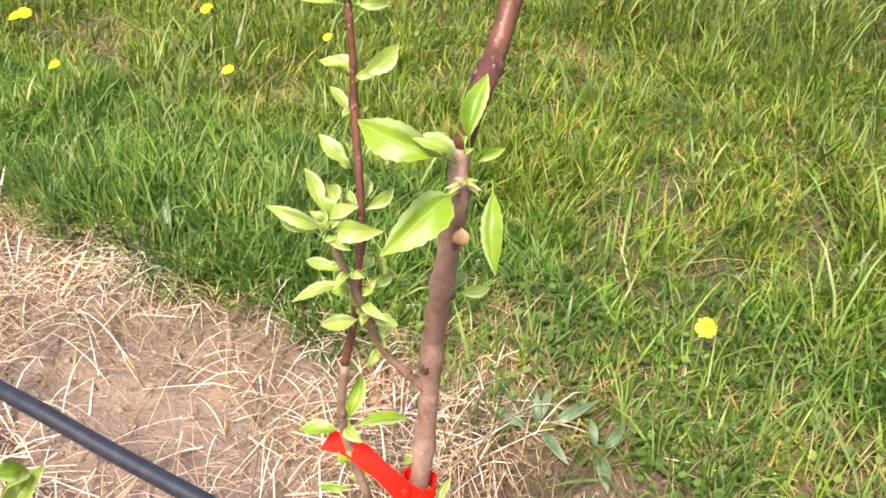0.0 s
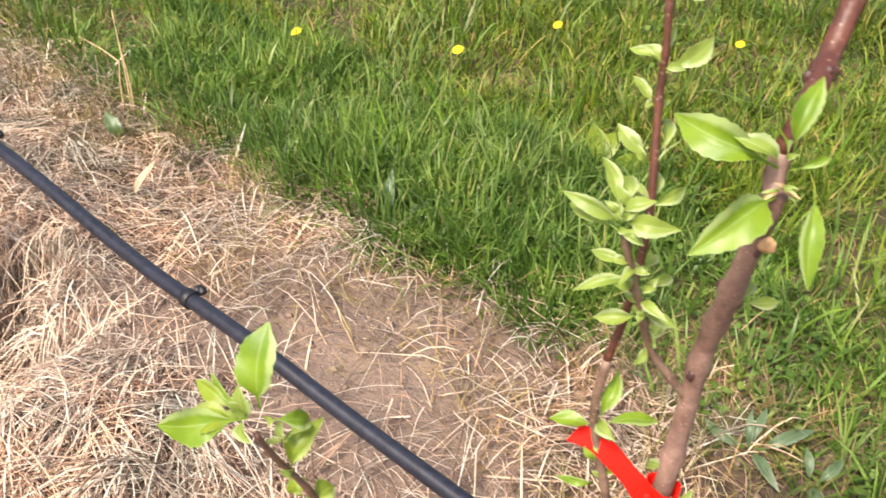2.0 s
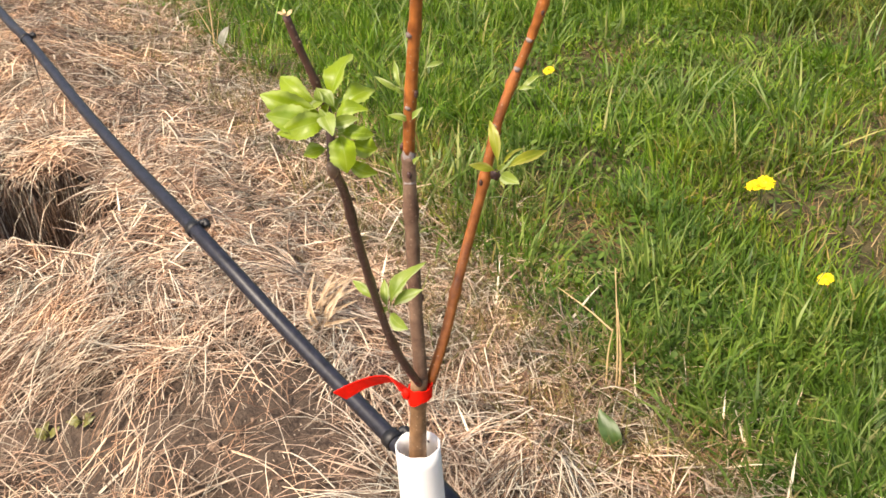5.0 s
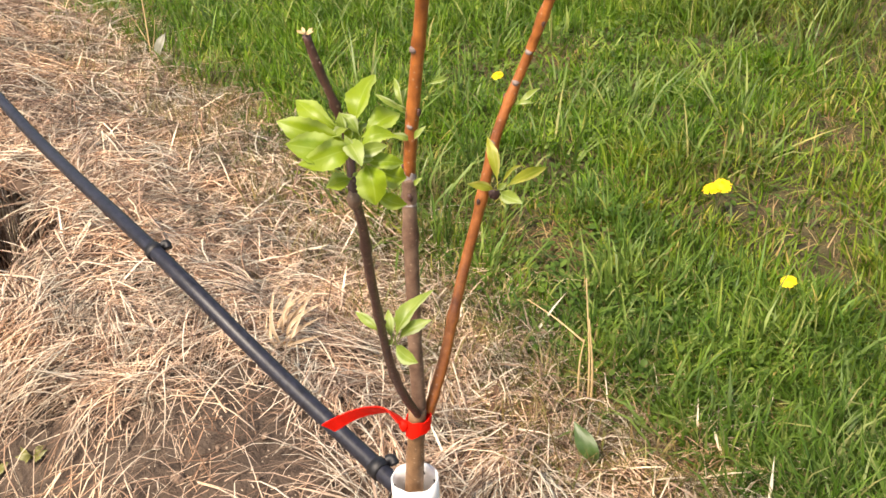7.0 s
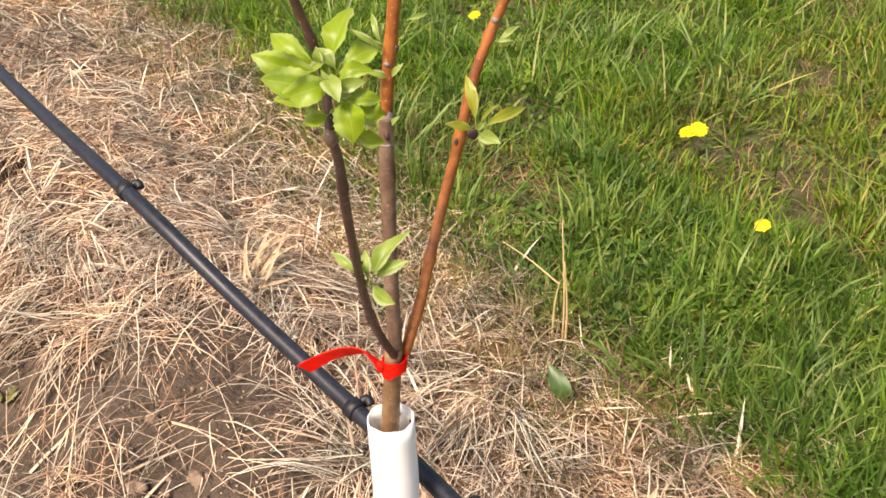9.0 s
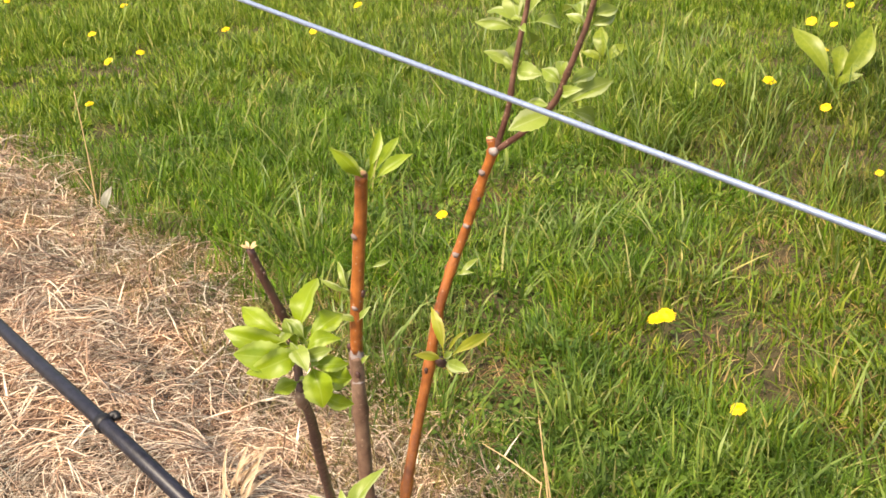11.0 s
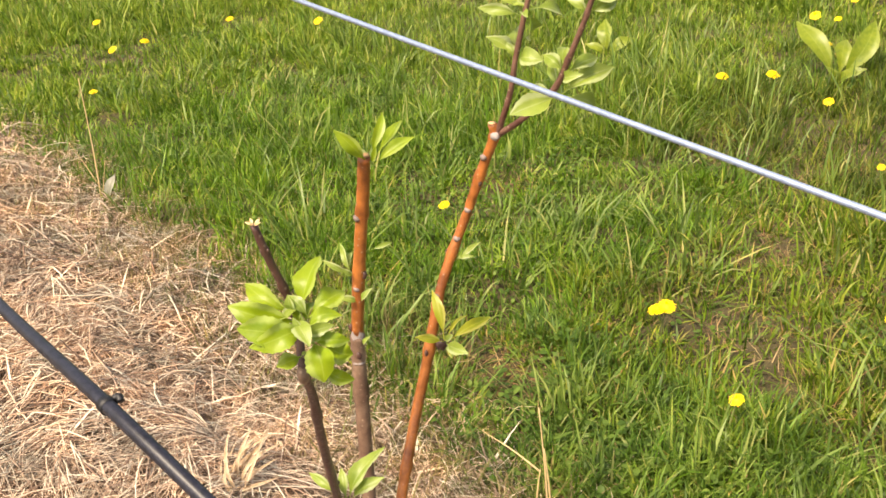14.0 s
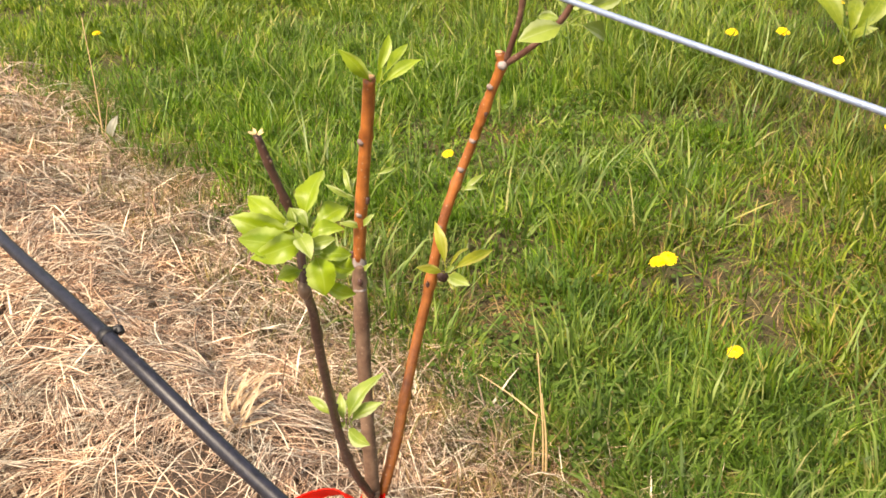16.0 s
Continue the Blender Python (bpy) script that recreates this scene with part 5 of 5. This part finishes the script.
leaves(tree_a, A_SIDE_TOP, LEAF_PALE, 0.2, 0.5, widen=1.0, lengthen=1.1, extra=1.4)
leaves(tree_a, A_SIDE_LEAVES, LEAF_PALE, 0.2, 0.55, widen=0.98, lengthen=1.12, extra=2.2)
leaves(tree_a, A_SECOND_LEAVES, LEAF_PALE, 0.2, 0.5, widen=1.0, lengthen=1.08, extra=0.7)
leaves(tree_a, A_SECOND_LOW, LEAF, 0.2, 0.5, widen=1.1)
leaves(tree_a, A_TRUNK_BUDS, LEAF_PALE)
leaves(tree_a, A_FRONT_TIP, LEAF)
leaves(tree_a, A_FRONT_LEAVES_A, LEAF_FRONT, 0.2, 0.5, extra=1.3)
leaves(tree_a, A_FRONT_LEAVES_B, LEAF_FRONT, 0.2, 0.5, widen=1.1, extra=1.3)


# ---- tree guards ----
def tree_guard(place, line, radius, label):
    g = thing("tree_guard", label, "tree guard", place, "tree guards in the row")
    o = Vector(place)
    pts = [Vector(p) - o for p in spline(line, 7)]
    bm = bmesh.new()
    outer = sweep(bm, pts, lambda s: radius * (1 + 0.012 * math.sin(17 * s)), 28, False)
    inner = sweep(bm, pts, radius - 0.0016, 28, False)
    for f in bm.faces[len(outer[0]) * (len(pts) - 1):]:
        f.normal_flip()
    n = 28
    for k in range(n):
        for ring in (outer, inner):
            ring[-1][k].co += Vector((0, 0, 0.0008 * math.sin(k * 1.7) + 0.0008 * math.sin(k * 0.6)))
        bm.faces.new((outer[-1][k], outer[-1][(k + 1) % n], inner[-1][(k + 1) % n], inner[-1][k]))
        bm.faces.new((outer[0][(k + 1) % n], outer[0][k], inner[0][k], inner[0][(k + 1) % n]))
    bmesh.ops.recalc_face_normals(bm, faces=bm.faces)
    part("tube", bm, GUARD, g)
    # punched dark slots in a staggered band near the foot and below the rim
    for q, turn, count in ((0.140, 0.0, 9), (0.110, 0.35, 9), (0.972, 0.2, 8), (0.945, 0.55, 8)):
        k = q * (len(pts) - 1)
        p = pts[int(k)].lerp(pts[min(int(k) + 1, len(pts) - 1)], k - int(k))
        for j in range(count):
            a = 2 * math.pi * j / count + turn + 0.12 * math.sin(5 * j + q * 40)
            out = Vector((math.cos(a), math.sin(a), 0))
            foot = p + out * (radius + (0.0004 if q < 0.5 else -0.0026)) + Vector((0, 0, 0.004 * math.sin(3.1 * j + turn)))
            slot = bmesh.new()
            lump(slot, (0, 0, 0), 0.0030 if q < 0.5 else 0.0015, j, (0.7, 0.7, 1.7), 1)
            for v in slot.verts:
                v.co = v.co - out * v.co.dot(out) * 0.4 + foot
            part("slot", slot, PIPE_DUST, g, "small dark punched slot")
    return g


gb = at(-1.055, 1.285)
tree_guard(gb, [gb + Vector((0, 0, -0.03)), (-1.062, 1.342, 0.05), (-1.071, 1.394, 0.20), (-1.079, 1.426, 0.36), (-1.087, 1.437, 0.484)], 0.0238, "white plastic tree guard tube, muddy and chipped at its foot")
ga = at(0.150, 0.862)
tree_guard(ga, [ga + Vector((0, 0, -0.03)), (0.151, 0.862, 0.16), (0.154, 0.861, 0.32), (0.159, 0.860, 0.450)], 0.0232, "clean white plastic tree guard tube round the stem")


# ---- red tape ----
def ribbon(bm, line, across, width, thick=0.0005):
    """A flat band along the line; across gives the band's broad direction at each share of the way."""
    rows = []
    n = len(line)
    for k, p in enumerate(line):
        a = Vector(across(k / (n - 1))).normalized()
        t = (line[min(k + 1, n - 1)] - line[max(k - 1, 0)]).normalized()
        nn = a.cross(t).normalized() * thick
        w = width(k / (n - 1)) if callable(width) else width
        rows.append([bm.verts.new(p + a * (w / 2) * s + nn * q) for s, q in ((-1, -1), (-0.3, -1), (0.35, -1), (1, -1), (1, 1), (0.35, 1), (-0.3, 1), (-1, 1))])
    for a, b in zip(rows, rows[1:]):
        for j in range(8):
            bm.faces.new((a[j], a[(j + 1) % 8], b[(j + 1) % 8], b[j]))
    bm.faces.new(rows[0]), bm.faces.new(list(reversed(rows[-1])))


def flag_tape(centre, radius, tilt, tail, tail_across, label):
    c = Vector(centre)
    t = thing("marking_tape", label, "marking tape", centre, "red tapes")
    bm = bmesh.new()
    loop = [Vector((math.cos(a) * radius * (1 + 0.06 * math.sin(3 * a)), math.sin(a) * radius, tilt * math.cos(a) * radius + 0.001 * math.sin(5 * a))) for a in (2 * math.pi * k / 28 for k in range(29))]
    ribbon(bm, loop, lambda s: (0.12 * math.sin(12 * s), 0.1 * math.cos(17 * s), 1), lambda s: 0.0155 + 0.003 * math.sin(11 * s))
    part("loop", bm, TAPE, t, "", False)
    bm = bmesh.new()
    line = [p - c for p in spline(tail, 5)]
    ribbon(bm, line, lambda s: (tail_across[0] + 0.15 * math.sin(9 * s), tail_across[1], tail_across[2]), lambda s: 0.0172 + 0.0012 * math.sin(14 * s))
    part("tail", bm, TAPE, t, "", False)
    bm = bmesh.new()
    lump(bm, Vector(tail[0]) - c, 0.0050, 4, (0.9, 0.8, 1.3), 2)
    part("knot", bm, TAPE, t)


flag_tape((-1.082, 1.441, 0.555), 0.0118, 0.25, [(-1.091, 1.430, 0.557), (-1.105, 1.439, 0.557), (-1.122, 1.449, 0.549), (-1.149, 1.458, 0.530), (-1.173, 1.455, 0.514), (-1.194, 1.447, 0.497)], (0.45, 0.52, -0.72), "bright red flagging tape knotted round the stem, tail sticking out")
flag_tape((0.181, 0.846, 0.515), 0.0128, -0.25, [(0.170, 0.833, 0.518), (0.158, 0.834, 0.532), (0.142, 0.838, 0.546), (0.126, 0.842, 0.556), (0.106, 0.845, 0.560)], (0.45, 0.5, 0.75), "bright red flagging tape tied round the trunk, crumpled tail")


# ---- irrigation pipe and trellis wire ----
def row_point(u, v, z):
    x, y = to_xy(u, v)
    return Vector((x, y, z))


pipe = thing("irrigation_pipe", "black polyethylene drip irrigation pipe hung behind the tree guards", "irrigation pipe")
PIPE_LINE = spline([row_point(*p) for p in ((-9, 0.03, 0.21), (-3, 0.03, 0.23), (-1.0, 0.033, 0.262), (0.236, 0.034, 0.290), (0.56, 0.030, 0.314), (0.80, 0.028, 0.322), (1.06, 0.032, 0.345), (1.34, 0.032, 0.366),
                                                    (1.53, 0.028, 0.364), (1.74, 0.0, 0.403), (1.98, -0.038, 0.470), (2.5, -0.040, 0.443), (3.06, -0.04, 0.448), (3.5, -0.04, 0.430), (6, -0.04, 0.42), (12, -0.04, 0.42))], 8)
bm = bmesh.new()
sweep(bm, PIPE_LINE, 0.0106, 18)
part("pipe", bm, PIPE, pipe)


def pipe_at(u):
    best = min(range(1, len(PIPE_LINE) - 1), key=lambda k: abs(to_uv(PIPE_LINE[k].x, PIPE_LINE[k].y)[0] - u))
    a, b = PIPE_LINE[best - 1], PIPE_LINE[best + 1]
    ua, ub = to_uv(a.x, a.y)[0], to_uv(b.x, b.y)[0]
    return a.lerp(b, (u - ua) / (ub - ua)), (b - a).normalized()


def pipe_clip(u, long_):
    """A black clip ring with a small hook on the far side."""
    p, d = pipe_at(u)
    bm = bmesh.new()
    rings = sweep(bm, [p - d * long_, p - d * long_ * 0.9, p + d * long_ * 0.9, p + d * long_], lambda s: 0.0132 if 0.1 < s < 0.9 else 0.0116, 18)
    clip = part("clip", bm, PIPE_DUST, pipe, "dull black plastic clip")
    back = Vector((*ROW_V, 0.0))
    bm = bmesh.new()
    hook = [p + back * 0.011 + Vector((0, 0, 0.006)), p + back * 0.017 + Vector((0, 0, 0.008)) - d * 0.003, p + back * 0.016 + Vector((0, 0, 0.004)) - d * 0.010]
    sweep(bm, spline(hook, 4), 0.0058, 8)
    part("hook", bm, PIPE_DUST, clip)


for u_clip in (0.03, 0.69, 1.335, 1.20, 1.53, 1.98, 3.06):
    pipe_clip(u_clip, 0.0075)

p, d = pipe_at(3.06)
bm = bmesh.new()
sweep(bm, [p + Vector((0.003, 0.002, -0.010)), p + Vector((0.004, 0.0, -0.08)), p + Vector((0.003, 0.001, -0.16))], 0.0009, 6)
part("drip_string", bm, PIPE_DUST, pipe, "thin dark string hanging from a clip")

wire = thing("trellis_wire", "taut galvanised trellis wire above the tree row", "wire")
WIRE_P, WIRE_D = Vector((-0.8596, 1.2807, 1.0960)), Vector((-0.9158, 0.3912, 0.0912))
WIRE_A, WIRE_B = WIRE_P - WIRE_D * 5.0, WIRE_P + WIRE_D * 8.0
bm = bmesh.new()
sweep(bm, [WIRE_A.lerp(WIRE_B, k / 120) for k in range(121)], 0.0015, 10)
part("strand", bm, WIRE, wire)


# ---- dandelions and weeds ----
def dandelion(head, size, label, seed):
    r = random.Random(seed)
    foot = Vector((head[0] + r.uniform(-0.02, 0.02), head[1] + r.uniform(-0.02, 0.02), float(height(head[0], head[1])) - 0.01))
    d = thing("dandelion", label, "flower", foot, "dandelions in the grass")
    h = Vector(head) - foot
    bm = bmesh.new()
    sweep(bm, spline([(0, 0, 0), (h.x * 0.3, h.y * 0.3, h.z * 0.5), (h.x, h.y, h.z - 0.004)], 4), 0.0019, 7)
    part("stem", bm, STEM_GREEN, d)
    bm = bmesh.new()
    rad = size / 2
    lump(bm, h + Vector((0, 0, -0.003)), rad * 0.42, seed, (1, 1, 0.9), 1)
    part("calyx", bm, STEM_GREEN, d)
    bm = bmesh.new()
    tilt = Matrix.Rotation(r.uniform(0.1, 0.65), 3, "X") @ Matrix.Rotation(r.uniform(-0.3, 0.3), 3, "Y")
    for ring, count, lift in ((1.0, 34, 0.10), (0.80, 30, 0.28), (0.58, 24, 0.42), (0.32, 16, 0.52)):
        for k in range(count):
            a = 2 * math.pi * k / count + r.uniform(-0.09, 0.09) + ring
            L = rad * ring * r.uniform(0.88, 1.1)
            w = rad * 0.085
            out, sd = Vector((math.cos(a), math.sin(a), 0)), Vector((-math.sin(a), math.cos(a), 0))
            z0, z1 = rad * lift * 0.35, rad * lift
            pts = [out * rad * 0.06 - sd * w * 0.5 + Vector((0, 0, z0)), out * rad * 0.06 + sd * w * 0.5 + Vector((0, 0, z0)), out * L * 0.7 + sd * w + Vector((0, 0, z1 + rad * 0.05)),
                   out * L + sd * w * 0.8 + Vector((0, 0, z1)), out * L - sd * w * 0.8 + Vector((0, 0, z1)), out * L * 0.7 - sd * w + Vector((0, 0, z1 + rad * 0.05))]
            vs_ = [bm.verts.new(h + tilt @ p) for p in pts]
            bm.faces.new((vs_[0], vs_[1], vs_[2], vs_[5])), bm.faces.new((vs_[5], vs_[2], vs_[3], vs_[4]))
    part("flower_head", bm, PETAL, d, "yellow ray petals", False)
    return d


FLOWERS_NEAR = ((-1.831, 3.241, 0.090, 0.035), (-0.660, 3.916, 0.101, 0.026), (-1.104, 2.836, 0.092, 0.044), (-1.086, 2.849, 0.097, 0.043), (-0.876, 2.535, 0.090, 0.032), (-0.606, 2.971, 0.090, 0.026), (-0.438, 2.565, 0.090, 0.031), (-0.223, 2.819, 0.090, 0.027), (-0.603, 2.999, 0.090, 0.026), (-0.288, 4.061, 0.115, 0.026), (0.265, 2.852, 0.090, 0.026), (0.621, 1.625, 0.090, 0.037))
FLOWERS_FAR = ((-3.467, 5.764, 0.124, 0.052), (-3.817, 6.102, 0.132, 0.052), (-4.282, 6.043, 0.119, 0.052), (-4.434, 6.053, 0.117, 0.040), (-3.983, 5.191, 0.090, 0.047), (-3.448, 5.236, 0.101, 0.052), (-5.047, 5.614, 0.090, 0.052), (-4.689, 4.931, 0.090, 0.047), (-6.049, 5.811, 0.090, 0.052), (-5.887, 5.760, 0.090, 0.052), (-5.995, 5.578, 0.090, 0.041), (-5.608, 5.975, 0.090, 0.035), (-4.124, 4.652, 0.090, 0.043), (-4.166, 4.464, 0.090, 0.048), (-3.741, 3.859, 0.090, 0.036), (-1.010, 5.627, 0.171, 0.052), (-0.910, 5.586, 0.171, 0.034), (-0.860, 5.934, 0.188, 0.035), (-0.922, 5.186, 0.152, 0.041), (-1.271, 4.693, 0.123, 0.047), (-1.087, 4.747, 0.129, 0.052), (-0.857, 4.475, 0.122, 0.039), (-1.464, 6.114, 0.183, 0.026))
for k, (fx, fy, fz, fs) in enumerate(FLOWERS_NEAR + FLOWERS_FAR):
    dandelion((fx, fy, fz), fs, "open yellow dandelion on a short stem in the grass" if k < len(FLOWERS_NEAR) else "yellow dandelion farther out in the alley grass", k)


def weed(place, arms, mat, label, category="weed", curl=0.2, teeth=False, name="weed"):
    """A rosette of broad leaves: each arm is azimuth in degrees, rise, length, width."""
    foot = at(*place, -0.005)
    w = thing(name, label, category, foot)
    for az, rise, length, width in arms:
        a = radians(az)
        tip = Vector((math.cos(a) * math.cos(rise), math.sin(a) * math.cos(rise), math.sin(rise))) * length
        part("leaf", leaf_mesh((0, 0, 0.004), tip, width, curl, 0.3, random.uniform(-0.3, 0.3), 0.18, teeth), mat, w)
    return w


weed((-0.86, 4.95), ((150, 0.9, 0.32, 0.092), (40, 1.0, 0.30, 0.094), (85, 0.8, 0.23, 0.07), (330, 0.7, 0.15, 0.05), (250, 0.8, 0.14, 0.045)), LEAF_DOCK, "broad upright light green dock leaves in the grass", name="dock_plant")
weed((-1.86, 5.15), ((120, 1.1, 0.19, 0.075), (20, 0.7, 0.15, 0.06), (200, 0.7, 0.12, 0.05)), LEAF_DOCK, "broad green dock leaves beside the tree tips", name="dock_plant")
weed((-0.02, 2.22), ((110, 1.1, 0.12, 0.055), (10, 0.4, 0.15, 0.06), (60, 0.8, 0.12, 0.05), (200, 0.6, 0.08, 0.04)), LEAF_DOCK, "glossy green dock rosette in the turf", name="dock_plant")
weed((-0.40, 1.87), ((95, 1.2, 0.12, 0.022), (30, 0.5, 0.14, 0.018), (170, 0.4, 0.10, 0.02), (250, 0.5, 0.07, 0.02)), LEAF_GREY, "grey-green lance-leaved weed at the turf edge")
weed((0.335, 1.43), ((160, 0.35, 0.085, 0.018), (70, 0.8, 0.08, 0.015), (20, 0.45, 0.11, 0.021), (-60, 0.2, 0.09, 0.019), (100, 1.1, 0.07, 0.014)), LEAF_GREY, "wilting grey-green weed on bare soil")
weed((0.43, 1.40), ((-85, 0.2, 0.09, 0.024), (40, 0.6, 0.07, 0.018), (110, 0.9, 0.06, 0.015)), LEAF_GREY, "drooping grey-green weed leaf")
weed((-1.058, 1.981), ((172, 1.0, 0.100, 0.034), (200, 0.3, 0.05, 0.02)), LEAF_DARK, "dark green weed leaf at the foot of dry stalks")
for k, (wx, wy) in enumerate(((-1.92, 2.59), (-2.03, 2.72), (-1.98, 2.66), (-1.86, 2.52), (-2.06, 2.60), (-1.95, 1.52), (-1.90, 1.56))):
    weed((wx, wy), tuple((50 * j + 31 * k, 0.5 + 0.08 * j, 0.036 - 0.002 * j, 0.013) for j in range(6)), LEAF_OLIVE, "small dull olive seedling rosette on dry soil", name="seedling")
weed((-0.90, 1.75), ((60, 1.05, 0.105, 0.017),), LEAF_TAN, "curled pale dead leaf sticking up from straw", "dead leaf", 0.25, False, "dead_leaf")
weed((-1.99, 1.815), ((7, 0.45, 0.085, 0.017),), LEAF_DEAD, "long pale dead leaf lying on straw", "dead leaf", 0.2, False, "dead_leaf")
weed((-2.03, 2.62), ((150, 0.1, 0.13, 0.018),), LEAF_DEAD, "pale dry grass leaf lying on straw", "dead leaf", 0.1, False, "dead_leaf")
for k, (wx, wy) in enumerate(((-1.665, 1.955), (-1.64, 1.935), (-1.69, 1.98))):
    weed((wx, wy), tuple((random.uniform(-40, 200), random.uniform(0.5, 1.25), random.uniform(0.06, 0.13), random.uniform(0.004, 0.009)) for j in range(7)), LEAF_TAN, "clump of arching golden withered leaf blades", "dead leaf", 0.5, False, "dead_clump")
for wx, wy, turn in ((-2.00, 2.63, 0), (-2.06, 2.56, 70), (-1.93, 2.70, 30), (-2.12, 2.66, 110)):
    weed((wx, wy), tuple((turn + 68 * j, 0.5 + 0.12 * j, 0.060 - 0.004 * j, 0.024) for j in range(6)), LEAF_DOCK, "low light green round-leaved weed at the straw's edge", name="round_leaved_weed")
weed((-2.97, 3.06), ((75, 1.2, 0.11, 0.036), (20, 0.8, 0.06, 0.02)), LEAF_WITHERED, "pale grey withered leaf beside a dry stem", "dead leaf", 0.15, False, "dead_leaf")


def dead_stalks(place, lines, label):
    """Dry stems; each is a radius and the points that it runs through."""
    foot = at(*place, -0.01)
    st = thing("dead_stalk", label, "dry stalk", foot)
    for r, pts in lines:
        bm = bmesh.new()
        sweep(bm, spline(pts, 5), lambda q: r * (1 - 0.6 * q), 6)
        part("stalk", bm, STALK, st)
    return st


dead_stalks((-1.135, 2.125), ((0.0024, ((0, 0, 0), (-0.006, 0.008, 0.12), (-0.028, 0.03, 0.27))), (0.0030, ((0.006, 0, 0), (0.0, 0.01, 0.10), (-0.012, 0.012, 0.20))),
                              (0.0026, ((-0.02, 0, 0.03), (-0.022, 0.005, 0.10), (-0.018, 0.01, 0.155))), (0.0018, ((-0.018, 0.01, 0.15), (-0.075, 0.02, 0.175), (-0.14, 0.04, 0.185)))), "upright and broken dry straw-coloured stalks at the turf edge")
dead_stalks((-3.0, 3.06), ((0.0030, ((0, 0, 0), (-0.02, 0.03, 0.2), (-0.05, 0.06, 0.42))), (0.0018, ((0, 0, 0.02), (0.02, 0.01, 0.1), (0.03, 0.02, 0.16))), (0.0016, ((-0.01, 0.01, 0.08), (-0.06, 0.01, 0.16), (-0.09, 0.0, 0.22)))), "tall brown withered weed stem")


def clod(place, size, label):
    foot = at(*place)
    bm = bmesh.new()
    lump(bm, (0, 0, size * 0.35), size, size * 777, (1.2, 0.9, 0.75), 3)
    for v in bm.verts:
        v.co += v.co.normalized() * size * 0.12 * noise.noise(v.co * 160)
    ob = part("soil_clod", bm, CLOD)
    ob.location = foot
    return tagged(ob, label, "soil clod", "clods on the soil")


for cx, cy, cs in ((-0.265, 1.155, 0.016), (-0.232, 1.142, 0.018), (-1.50, 1.55, 0.013), (-1.62, 1.60, 0.010), (-1.44, 1.40, 0.009), (-1.57, 1.50, 0.014), (-1.36, 1.20, 0.014), (-0.72, 1.10, 0.013), (0.36, 1.20, 0.012)):
    clod((cx, cy), cs, "crumbly brown soil clod lying among straw")
